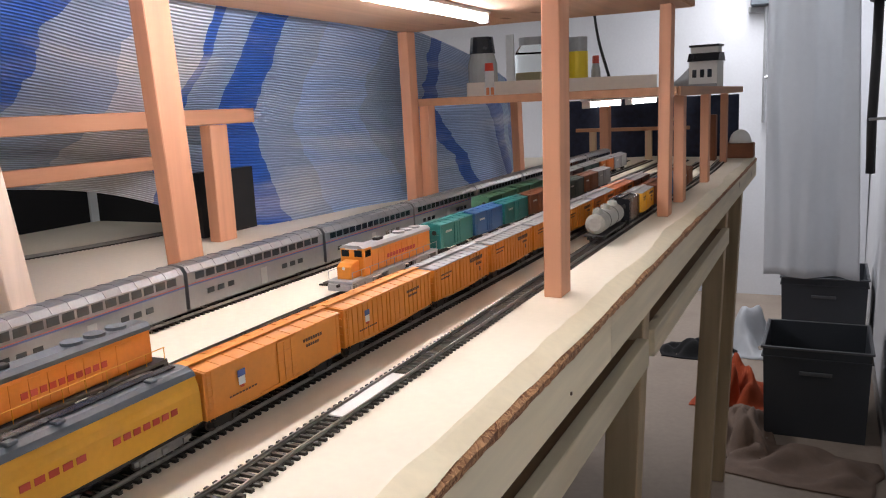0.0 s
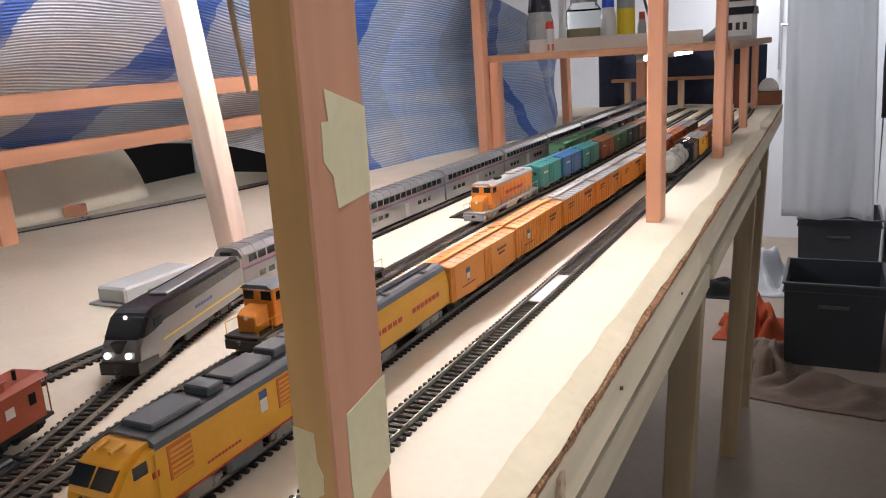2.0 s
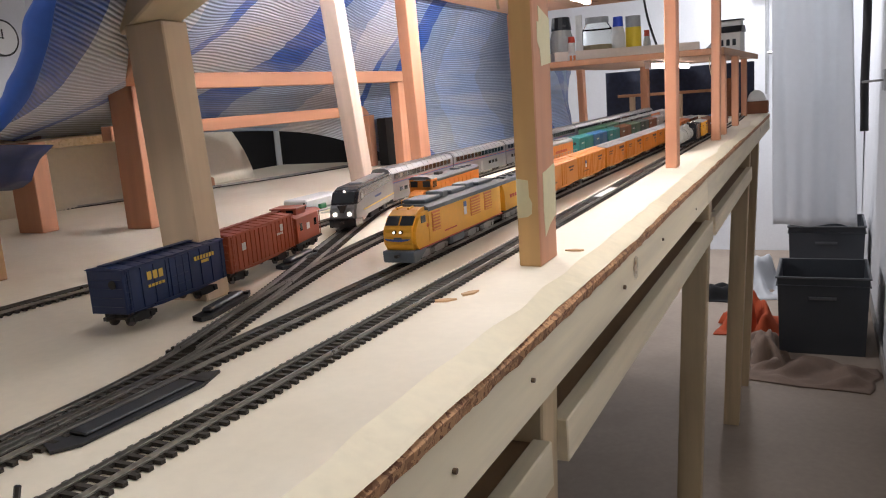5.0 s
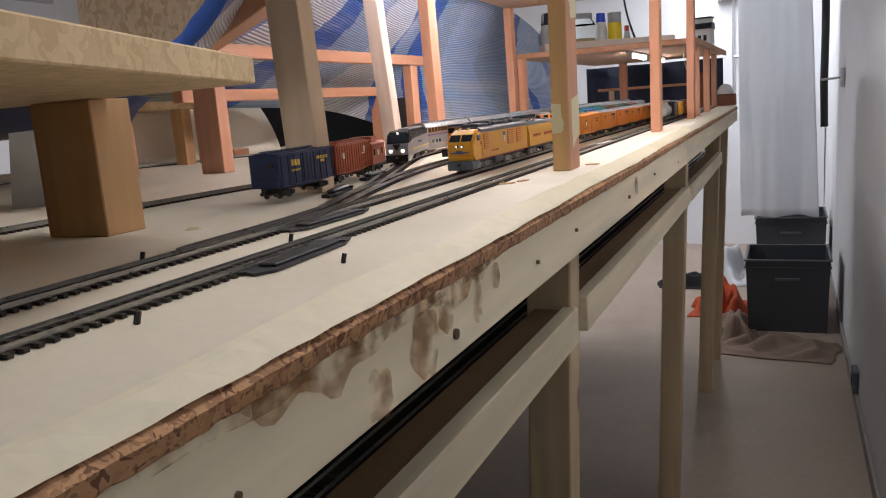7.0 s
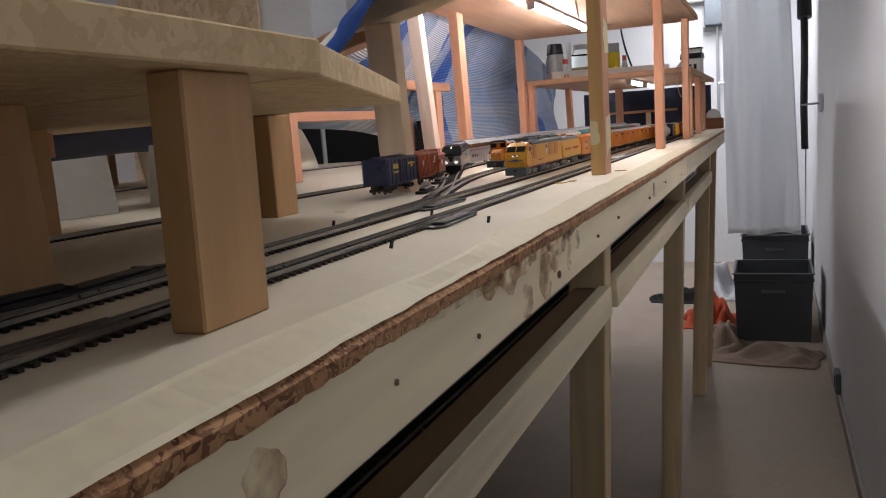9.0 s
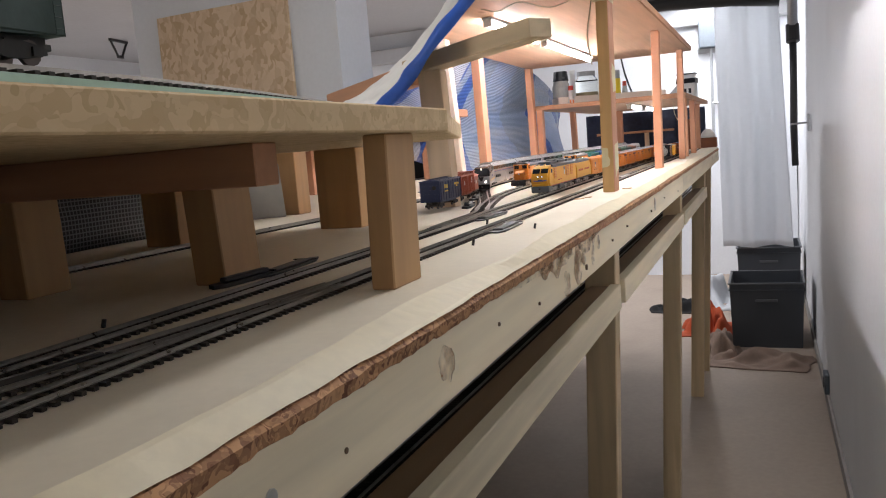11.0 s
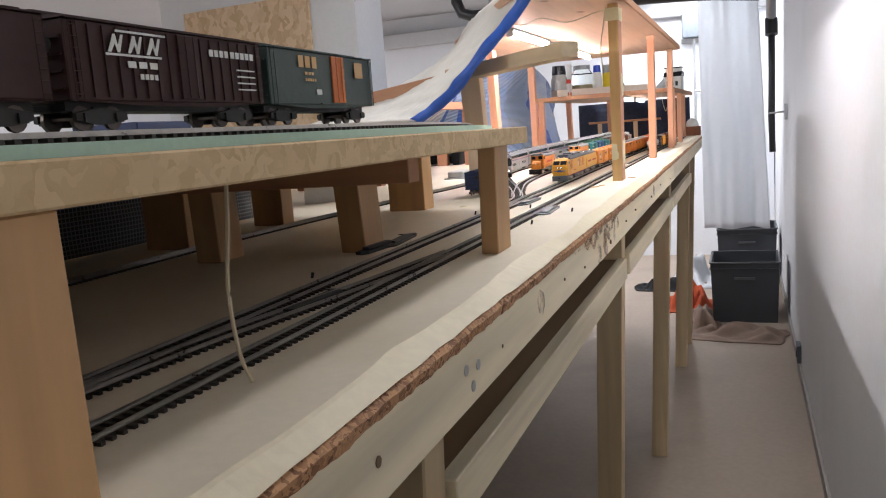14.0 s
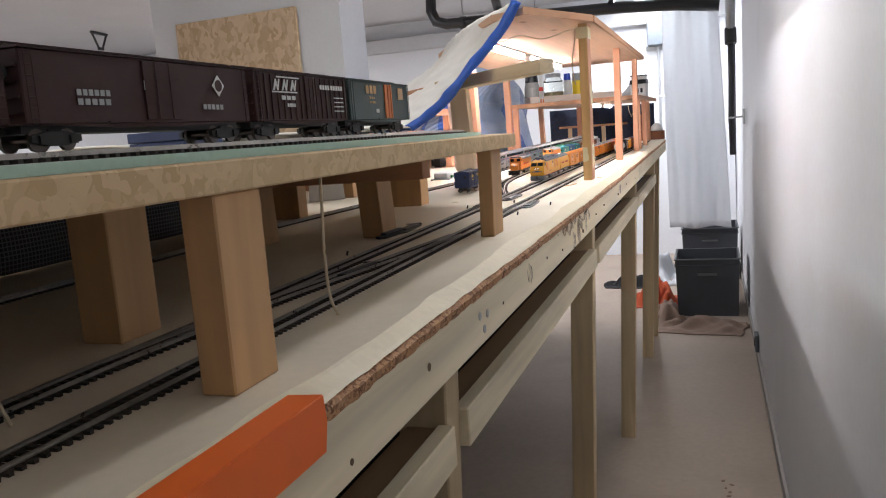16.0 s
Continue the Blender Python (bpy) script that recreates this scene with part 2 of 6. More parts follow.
M_NET = shade("dark_netting", (0.06, 0.065, 0.075), 0.6, vary=0.4, fine=160, bump=0.4)
nt = M_NET.node_tree
ntc, nsp, ncm = nt.nodes.new("ShaderNodeTexCoord"), nt.nodes.new("ShaderNodeSeparateXYZ"), nt.nodes.new("ShaderNodeCombineXYZ")
nbr = nt.nodes.new("ShaderNodeTexBrick")
nbr.offset = 0.0
for key, val in (("Color1", (0.010, 0.011, 0.014, 1)), ("Color2", (0.014, 0.015, 0.018, 1)), ("Mortar", (0.16, 0.165, 0.175, 1)), ("Scale", 1.0), ("Mortar Size", 0.0009), ("Brick Width", 0.0065), ("Row Height", 0.0065)):
    nbr.inputs[key].default_value = val
nt.links.new(ntc.outputs["Object"], nsp.inputs[0])
nt.links.new(nsp.outputs["Y"], ncm.inputs["X"])
nt.links.new(nsp.outputs["Z"], ncm.inputs["Y"])
nt.links.new(ncm.outputs[0], nbr.inputs["Vector"])
nt.links.new(nbr.outputs["Color"], nt.nodes["Principled BSDF"].inputs["Base Color"])
M_BIN = shade("grey_bin_plastic", (0.046, 0.052, 0.062), 0.5, vary=0.08, scale=6, fine=150, bump=0.08)
M_BINRIM = shade("worn_bin_rim", (0.10, 0.105, 0.115), 0.45, vary=0.15, fine=90)
M_CLOTH = shade("brown_cloth", (0.24, 0.17, 0.13), 0.95, vary=0.2, scale=20, fine=400, bump=0.5)
M_ORANGE_CLOTH = shade("orange_cloth", (0.42, 0.07, 0.02), 0.9, vary=0.2, scale=20, fine=300, bump=0.4)
M_PIPE = shade("black_pipe", (0.02, 0.02, 0.022), 0.35, vary=0.2, fine=40)
M_STEEL = shade("galvanised_steel", (0.45, 0.46, 0.47), 0.35, 0.8, vary=0.15, fine=60)
M_WIRE = shade("pale_wire", (0.55, 0.47, 0.33), 0.5, vary=0.1)
M_SCREW = shade("screw_steel", (0.5, 0.5, 0.48), 0.35, 0.9, vary=0.15)
M_STAIN = shade("brown_sap_stain", (0.50, 0.26, 0.09), 0.6, vary=0.3, scale=30)
fade = M_STAIN.node_tree
fn = fade.nodes.new("ShaderNodeTexNoise")
fn.inputs["Scale"].default_value, fn.inputs["Detail"].default_value = 70.0, 4
fc = fade.nodes.new("ShaderNodeTexCoord")
fr = fade.nodes.new("ShaderNodeMapRange")
fr.inputs["From Min"].default_value, fr.inputs["From Max"].default_value, fr.inputs["To Max"].default_value = 0.38, 0.70, 0.5
fade.links.new(fc.outputs["Object"], fn.inputs["Vector"])
fade.links.new(fn.outputs["Fac"], fr.inputs["Value"])
fade.links.new(fr.outputs[0], fade.nodes["Principled BSDF"].inputs["Alpha"])
# browner, darker pine for the ledge behind the lower rail
M_LEDGE = wood("dark_pine_along", (0.30, 0.19, 0.10), 1)
M_KNOT = shade("dark_knot", (0.13, 0.08, 0.04), 0.7, vary=0.3, scale=60)
M_TUBE = glow("lit_tube", (1.0, 0.95, 0.92), 125.0)
M_TUBE_SMALL = glow("lit_small_tube", (1.0, 0.95, 0.91), 30.0)
M_LAMP = glow("lit_ceiling_tube", (0.95, 0.98, 1.0), 9.0)
M_HEAD = glow("lit_headlight", (1.0, 0.93, 0.8), 3.0)
# white card taken down to grey to match the dim space under the shelf
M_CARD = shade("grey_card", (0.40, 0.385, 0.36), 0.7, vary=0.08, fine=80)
M_TRAY = shade("pale_birch_tray", (0.74, 0.66, 0.57), 0.6, vary=0.06, fine=90)
M_WHITE = shade("white_card", (0.78, 0.78, 0.76), 0.7, vary=0.04, fine=80)
M_GLASS = clear_glass("jar_glass")
# rolling stock
M_UPY = shade("armour_yellow", (0.76, 0.38, 0.025), 0.42, vary=0.07, scale=20, fine=200, bump=0.05)
M_UPO = shade("orange_reefer_paint", (0.74, 0.27, 0.03), 0.45, vary=0.08, scale=20, fine=200, bump=0.05)
M_ORG = shade("deep_orange_paint", (0.62, 0.17, 0.03), 0.45, vary=0.1, scale=20, fine=200, bump=0.05)
M_GREYR = shade("grey_loco_roof", (0.10, 0.12, 0.14), 0.5, vary=0.15, scale=30, fine=200, bump=0.1)
M_LGREY = shade("light_grey_paint", (0.34, 0.35, 0.36), 0.5, vary=0.1, scale=30, fine=200)
M_SILVER = shade("silver_car_paint", (0.27, 0.28, 0.29), 0.35, 0.75, vary=0.08, scale=30, fine=160)
M_BLACKP = shade("black_loco_paint", (0.015, 0.016, 0.02), 0.25, vary=0.2)
M_UNDER = shade("black_underframe", (0.018, 0.017, 0.016), 0.6, vary=0.3, fine=200)
M_TRUCK = shade("silver_truck_paint", (0.30, 0.30, 0.29), 0.5, 0.3, vary=0.25, fine=260)
M_WHEEL = shade("wheel_metal", (0.12, 0.10, 0.09), 0.4, 0.8, vary=0.2)
M_BLUE = shade("navy_car_paint", (0.014, 0.030, 0.095), 0.45, vary=0.15, scale=25, fine=200, bump=0.05)
M_TEAL = shade("teal_car_paint", (0.02, 0.20, 0.20), 0.45, vary=0.12, scale=25, fine=200)
M_MBLUE = shade("blue_car_paint", (0.03, 0.12, 0.32), 0.45, vary=0.12, scale=25, fine=200)
M_GREEN = shade("green_car_paint", (0.06, 0.16, 0.09), 0.5, vary=0.15, scale=25, fine=200)
M_DGREEN = shade("dark_green_car_paint", (0.024, 0.052, 0.046), 0.5, vary=0.15, scale=25, fine=200)
M_RED = shade("oxide_red_car_paint", (0.36, 0.075, 0.03), 0.5, vary=0.12, scale=25, fine=200, bump=0.05)
M_BROWN = shade("brown_car_paint", (0.052, 0.024, 0.024), 0.55, spec=0.2, vary=0.15, scale=25, fine=200, bump=0.05)
M_RUST = shade("rust_brown_car_paint", (0.22, 0.075, 0.03), 0.6, vary=0.2, scale=25, fine=200)
M_TANK = shade("grey_tank_paint", (0.33, 0.33, 0.30), 0.5, vary=0.15, scale=25, fine=200)
M_YEL = shade("yellow_mark_paint", (0.72, 0.50, 0.08), 0.5, vary=0.05)
M_PALE = shade("white_mark_paint", (0.70, 0.70, 0.68), 0.5, vary=0.05)
M_TANMARK = shade("buff_mark_paint", (0.58, 0.36, 0.15), 0.5, vary=0.05)
M_REDM = shade("red_mark_paint", (0.5, 0.06, 0.03), 0.5, vary=0.05)
M_BLUEM = shade("blue_mark_paint", (0.06, 0.10, 0.28), 0.5, vary=0.05)
M_DKMARK = shade("dark_mark_paint", (0.10, 0.05, 0.03), 0.5, vary=0.05)
M_PANE = shade("dark_window_glass", (0.02, 0.025, 0.03), 0.08, vary=0.1, bump=0)


# ---------- mesh helpers ----------
def box(bm, x0, x1, y0, y1, z0, z1, bevel=0.0):
    vs = bmesh.ops.create_cube(bm, size=1.0)["verts"]
    for v in vs:
        v.co = Vector((x0 + (v.co.x + 0.5) * (x1 - x0), y0 + (v.co.y + 0.5) * (y1 - y0), z0 + (v.co.z + 0.5) * (z1 - z0)))
    if bevel:
        es = list({e for v in vs for e in v.link_edges})
        bmesh.ops.bevel(bm, geom=es, offset=bevel, segments=1, profile=0.5, affect="EDGES")
    return bm


def rod(bm, a, b, r, seg=10, r2=None):
    a, b = Vector(a), Vector(b)
    d = b - a
    vs = bmesh.ops.create_cone(bm, cap_ends=True, segments=seg, radius1=r, radius2=r if r2 is None else r2, depth=d.length)["verts"]
    m = Matrix.Translation((a + b) / 2) @ d.to_track_quat("Z", "Y").to_matrix().to_4x4()
    bmesh.ops.transform(bm, matrix=m, verts=vs)
    return bm


def prism(bm, pts, axis, lo, hi):
    """A polygon drawn in the plane across an axis and drawn out along it."""
    def at(p, q):
        return {"x": (q, p[0], p[1]), "y": (p[0], q, p[1]), "z": (p[0], p[1], q)}[axis]
    a = [bm.verts.new(at(p, lo)) for p in pts]
    b = [bm.verts.new(at(p, hi)) for p in pts]
    fs = [bm.faces.new(a[::-1]), bm.faces.new(b)]
    for i in range(len(pts)):
        j = (i + 1) % len(pts)
        fs.append(bm.faces.new((a[i], a[j], b[j], b[i])))
    bmesh.ops.recalc_face_normals(bm, faces=fs)
    return bm


def bm_new():
    return bmesh.new()


def mesh_of(name, bm, material, smooth=False):
    me = bpy.data.meshes.new(name)
    bmesh.ops.recalc_face_normals(bm, faces=bm.faces)
    bm.to_mesh(me)
    bm.free()
    me.materials.append(material)
    if smooth:
        for p in me.polygons:
            p.use_smooth = True
    return me


def part(name, bm, material, parent, label="", smooth=False):
    ob = new(name, mesh_of(name, bm, material, smooth))
    ob.parent = parent
    if label:
        tagged(ob, label)
    return ob


def solid(name, bm, material, label, category, m=None, kind="", group="", smooth=False):
    ob = new(name, mesh_of(name, bm, material, smooth))
    if m is not None:
        ob.matrix_world = m
    return tagged(ob, label, category, group, kind)


def thing(name, m, label, category, group="", kind=""):
    ob = new(name)
    ob.empty_display_size = 0.02
    ob.matrix_world = m
    return tagged(ob, label, category, group, kind)


def curve_rod(pts, r, seg=6):
    """A tube swept through points."""
    bm = bm_new()
    rings = []
    pts = [Vector(p) for p in pts]
    for i, p in enumerate(pts):
        d = (pts[min(i + 1, len(pts) - 1)] - pts[max(i - 1, 0)]).normalized()
        q = d.to_track_quat("Z", "Y")
        rings.append([bm.verts.new(p + q @ Vector((r * math.cos(2 * math.pi * k / seg), r * math.sin(2 * math.pi * k / seg), 0))) for k in range(seg)])
    for a, b in zip(rings, rings[1:]):
        for k in range(seg):
            bm.faces.new((a[k], a[(k + 1) % seg], b[(k + 1) % seg], b[k]))
    bm.faces.new(rings[0][::-1])
    bm.faces.new(rings[-1])
    return bm


def smooth_line(pts, n=8):
    """Catmull-Rom points through a polyline."""
    p = [Vector(q) for q in pts]
    p = [2 * p[0] - p[1]] + p + [2 * p[-1] - p[-2]]
    out = []
    for i in range(1, len(p) - 2):
        for k in range(n):
            t = k / n
            a, b, c, d = p[i - 1], p[i], p[i + 1], p[i + 2]
            out.append(0.5 * (2 * b + (c - a) * t + (2 * a - 5 * b + 4 * c - d) * t * t + (3 * b - a - 3 * c + d) * t ** 3))
    out.append(p[-2])
    return out


def sheet(name, rows, material, thick, smooth=True, uv=False):
    """A grid of points as a sheet of a given thickness."""
    bm = bm_new()
    vs = [[bm.verts.new(p) for p in r] for r in rows]
    layer = bm.loops.layers.uv.new("UVMap") if uv else None
    nr, nc = len(rows), len(rows[0])
    for i in range(nr - 1):
        for j in range(nc - 1):
            f = bm.faces.new((vs[i][j], vs[i + 1][j], vs[i + 1][j + 1], vs[i][j + 1]))
            if uv:
                for lp, (a, b) in zip(f.loops, ((i, j), (i + 1, j), (i + 1, j + 1), (i, j + 1))):
                    lp[layer].uv = (a / (nr - 1), b / (nc - 1))
    me = bpy.data.meshes.new(name)
    bm.normal_update()
    bm.to_mesh(me)
    bm.free()
    me.materials.append(material)
    if smooth:
        for p in me.polygons:
            p.use_smooth = True
    ob = new(name, me)
    if thick:
        s = ob.modifiers.new("thickness", "SOLIDIFY")
        s.thickness, s.offset = thick, 0
    return ob


# ---------- the room ----------
def wall_box(name, label, x0, x1, y0, y1, z0, z1, material=None, lean=0.0):
    bm = box(bm_new(), x0, x1, y0, y1, z0, z1)
    for v in bm.verts:
        v.co.x += lean * v.co.z
    return solid(name, bm, material or M_WALL, label, "wall", kind="structure")


wall_box("wall_east", "white painted aisle wall with scuffs and marks", 0.430, 0.60, -4.0, 6.0, 0, 2.45, lean=0.011)
wall_box("wall_north", "white far wall of the basement", -6.0, 0.430, 5.8, 6.0, 0, 2.45)
wall_box("wall_west", "white side wall of the basement", -6.2, -6.0, -4.0, 6.0, 0, 2.45)
wall_box("wall_south", "white rear wall of the basement", -6.0, 0.430, -4.2, -4.0, 0, 2.45)
solid("floor", box(bm_new(), -6.2, 0.6, -4.2, 6.0, -0.1, 0), M_FLOOR, "dusty beige floor of the basement aisle", "floor", kind="structure")
solid("ceiling", box(bm_new(), -6.2, 0.7, -4.2, 6.0, 2.45, 2.6), M_CEIL, "grey painted concrete ceiling", "ceiling", kind="structure")
bm = box(bm_new(), 0.418, 0.429, -4.0, 5.8, 0.001, 0.055)
solid("baseboard", bm, shade("grey_skirting", (0.33, 0.31, 0.29), 0.6), "dirty grey skirting strip along the wall", "baseboard", kind="structure")
wall_box("wall_pier", "broad white painted pier", -2.24, -1.284, 1.16, 1.42, 0, 2.45)
solid("trim", box(bm_new(), -6.0, 0.4, 5.7, 5.8, 2.16, 2.3, 0.01), M_CEIL, "pale ledge along the top of the wall", "trim", kind="structure")

bm = box(bm_new(), -0.31, 0.31, -0.009, 0.009, 0, 1.92, 0.002)
solid("strand_board", bm, M_OSB, "rough strand board panel leaning on the white pier", "board", pose(-1.76, 1.08, 0.0, -2, -1, 0))


# wall clock
clock = thing("wall_clock", pose(-5.98, 3.86, 2.10, 90, 0, 90), "round white wall clock with dark rim", "clock")
part("clock_face", rod(bm_new(), (0, 0, 0), (0, 0, 0.03), 0.135, 32), M_WHITE, clock)
bm = bm_new()
rod(bm, (0, 0, 0), (0, 0, 0.036), 0.15, 32)
part("clock_rim", bm, M_PIPE, clock, "dark clock rim").scale = (1, 1, 0.8)
part("hour_hand", box(bm_new(), -0.006, 0.006, -0.01, 0.07, 0.031, 0.034), M_PIPE, clock)
part("minute_hand", box(bm_new(), -0.10, 0.012, -0.004, 0.004, 0.031, 0.034), M_PIPE, clock)


def ceiling_lamp(x, y):
    lamp = thing("ceiling_lamp", pose(x, y, 2.39), "assumed lit ceiling lamp with two tubes and a metal tray", "lamp", "ceiling lamps")
    part("tray", box(bm_new(), -0.09, 0.09, -0.72, 0.72, 0.02, 0.06, 0.006), M_WHITE, lamp)
    for dx in (-0.04, 0.04):
        part("tube", rod(bm_new(), (dx, -0.68, 0), (dx, 0.68, 0), 0.014, 10), M_LAMP, lamp)


# unseen fixtures, modelled to go with the four area lamps
for lx, ly in ((0.12, 0.10), (-0.25, 5.1), (-1.7, -2.3), (-3.0, 2.8)):
    ceiling_lamp(lx, ly)

# black drain pipe under the ceiling and the grey pipe on the aisle wall
pipe = thing("drain_pipe", pose(-2.0, 4.4, 2.16), "black plastic drain pipe hung below the ceiling", "pipe")
part("pipe_run", curve_rod([(0.05, 0.02, 0.29), (0.05, 0.0, 0.16), (0.09, 0, 0.07), (0.18, 0, 0.04), (0.6, 0, 0.032), (1.6, -0.06, 0.0), (2.0, -0.1, -0.03), (2.3, -0.1, -0.07)], 0.045, 12), M_PIPE, pipe, smooth=True)
part("side_run", curve_rod([(0.45, 0.6, 0.29), (0.55, 0.3, 0.14), (0.66, 0.0, 0.04)], 0.04, 12), M_PIPE, pipe, smooth=True)
for cx in (0.3, 0.9, 1.5):
    part("pipe_collar", rod(bm_new(), (cx, -0.04 * (cx > 1), 0.036 - 0.02 * (cx > 1)), (cx + 0.04, -0.04 * (cx > 1), 0.034 - 0.02 * (cx > 1)), 0.053, 12), M_PIPE, pipe)
    part("hanger", rod(bm_new(), (cx + 0.02, 0, 0.05), (cx + 0.02, 0, 0.29), 0.006, 6), M_STEEL, pipe)

pipe = thing("wall_pipe", pose(0.40, 3.6, 1.75), "grey metal pipe with black collars on the aisle wall", "pipe")
part("pipe_run", curve_rod([(0.03, -2.6, 0.62), (0.0, -1.2, 0.54), (-0.02, -0.2, 0.46), (-0.03, 0.4, 0.40), (-0.03, 0.6, 0.3), (-0.03, 0.62, 0.12)], 0.032, 12), M_STEEL, pipe, smooth=True)
for py in (-1.9, -0.9, -0.1):
    part("pipe_collar", rod(bm_new(), (-0.012, py, 0.515 - 0.06 * (py + 1)), (-0.014, py + 0.05, 0.512 - 0.06 * (py + 1)), 0.04, 12), M_PIPE, pipe)
part("pipe_drop", curve_rod([(-0.03, 0.62, 0.14), (-0.03, 0.63, -0.2), (-0.035, 0.65, -0.5), (-0.03, 0.66, -0.75)], 0.022, 10), M_PIPE, pipe, smooth=True)
part("elbow", rod(bm_new(), (-0.03, 0.6, 0.05), (-0.03, 0.63, 0.16), 0.042, 12), M_PIPE, pipe)
bracket = thing("wall_bracket", pose(0.435, 3.72, 1.28), "small galvanised bracket screwed to the wall", "bracket")
part("plate", box(bm_new(), -0.012, 0.0, -0.06, 0.06, -0.05, 0.05, 0.002), M_STEEL, bracket)
part("peg", rod(bm_new(), (-0.012, 0, 0), (-0.10, 0.05, -0.005), 0.006, 8), M_STEEL, bracket)
outlet = thing("wall_outlet", pose(0.430, 2.36, 0.10), "small dark outlet box low on the wall", "outlet")
part("housing", box(bm_new(), -0.02, 0.0, -0.05, 0.05, -0.045, 0.045, 0.004), M_GREYR, outlet)
part("socket", rod(bm_new(), (-0.024, 0, 0), (-0.018, 0, 0), 0.025, 14), M_PIPE, outlet)
fixture = thing("wall_fixture", pose(-0.19, 5.78, 2.08), "dark square vent box high on the far wall", "vent")
part("housing", box(bm_new(), -0.12, 0.12, -0.12, 0.0, -0.12, 0.12, 0.006), M_GREYR, fixture)
part("frame", box(bm_new(), -0.14, 0.14, -0.02, 0.01, -0.16, -0.12, 0.004), M_STEEL, fixture)
conduit = thing("cable_conduit", pose(-0.22, 5.76, 1.4), "thin grey conduit running down the far wall", "conduit")
part("tube", rod(bm_new(), (0, 0, -0.2), (0, 0, 0.55), 0.012, 8), M_STEEL, conduit)
part("branch", rod(bm_new(), (0, 0, 0.1), (0.12, 0, 0.09), 0.012, 8), M_STEEL, conduit)

# black bracket hung from the ceiling at the far side of the room
hang = thing("ceiling_bracket", pose(-5.0, 4.03, 2.45, 0, 0, 12), "black tapered metal bracket hung from the ceiling", "bracket")
part("top_bar", box(bm_new(), -0.012, 0.012, -0.135, 0.135, -0.024, -0.001, 0.003), M_PIPE, hang)
part("lower_plate", box(bm_new(), -0.012, 0.012, -0.04, 0.04, -0.16, -0.135, 0.003), M_PIPE, hang)
for sy in (-1, 1):
    part("side_arm", rod(bm_new(), (0, sy * 0.122, -0.018), (0, sy * 0.033, -0.142), 0.010, 8), M_PIPE, hang)

# hanging plastic sheet at the end of the aisle
rows = []
for i in range(41):
    u = i / 40
    row = []
    for j in range(37):
        v = j / 36
        z = 2.42 - v * 1.98
        x = -0.12 + (0.40 + 0.06 * v) * u + 0.012 * v
        y = 4.42 + 0.024 * math.sin(u * 9 + v * 1.3) + 0.005 * math.sin(u * 31 + v * 3 + 2 * noise.noise((u * 3, v * 2, 4))) + 0.02 * noise.noise((u * 4, v * 5, 1.0))
        row.append((x, y, z + (0.006 * math.sin(u * 11) if j == 36 else 0)))
    rows.append(row)
tagged(sheet("plastic_curtain", rows, M_DRAPE, 0.002), "milky white plastic sheet hanging from the ceiling", "curtain")


# ---------- the bench: deck, fascia, lower shelf, legs ----------
def wavy(y):
    return 0.004 * noise.noise((y * 3.1, 0.3, 0)) + 0.0025 * noise.noise((y * 14, 2.0, 0))


Y0, Y1 = -3.2, 2.92


def front(y):
    """The fascia's line: it drifts back a little towards the far end."""
    return -0.024 - 0.006 * max(0.0, y)


def strip(section, n, material, name, label=""):
    """A strip drawn along the bench's front; section(y) gives its outline."""
    bm = bm_new()
    prev = None
    for i in range(n + 1):
        y = Y0 + (Y1 - Y0) * i / n
        ring = [bm.verts.new((front(y) + x, y, z)) for x, z in section(y)]
        k2 = len(ring)
        if prev:
            for k in range(k2):
                bm.faces.new((prev[k], prev[(k + 1) % k2], ring[(k + 1) % k2], ring[k]))
        else:
            bm.faces.new(ring)
        prev = ring
    bm.faces.new(prev[::-1])
    return part(name, bm, material, bench, label)


def deck_section(y):
    w = wavy(y)
    k = -0.017 + 0.010 * noise.noise((y * 4.3, 7.0, 0)) + 0.004 * noise.noise((y * 17, 3.0, 0))
    d = 0.0012 * noise.noise((y * 30, 9.0, 0))
    return ((-1.62, DECK - 0.010), (-1.62, DECK), (k - 0.003, DECK), (k, DECK - 0.0012), (-0.003 + w, DECK - 0.0072 + d), (0.0005 + w, DECK - 0.0090 + d), (-0.004, DECK - 0.010))


def raw_section(y):
    w = 0.0018 * noise.noise((y * 46, 1, 0)) + 0.0010 * noise.noise((y * 9, 5, 0))
    b = 0.0022 * noise.noise((y * 7, 4, 0)) + 0.0018 * noise.noise((y * 31, 6, 0)) + 0.002 * noise.noise((y * 90, 8, 0))
    return ((-0.05, DECK - 0.0255), (-0.05, DECK - 0.0101), (-0.002 + w, DECK - 0.0101), (0.0022 + w, DECK - 0.0135), (0.0012 + 0.6 * w, DECK - 0.0185 + 0.5 * b), (0.0006, DECK - 0.0215 + b), (-0.004, DECK - 0.0255))


bench = thing("layout_bench", pose(0, 0, 0), "long timber bench with a cream painted deck", "bench")
deck = strip(deck_section, 420, M_DECK, "deck", "cream painted deck top with a yellower sloping edge")
deck.data.materials.append(M_EDGE)
# faces sloping down to the front take the yellower edge colour
for f in deck.data.polygons:
    if abs(f.normal.y) < 0.9 and f.center.x > -0.1 and 0.05 < f.normal.z < 0.985:
        f.material_index = 1
strip(raw_section, 900, M_RAW, "board_edge", "raw brown edge of the strand board")
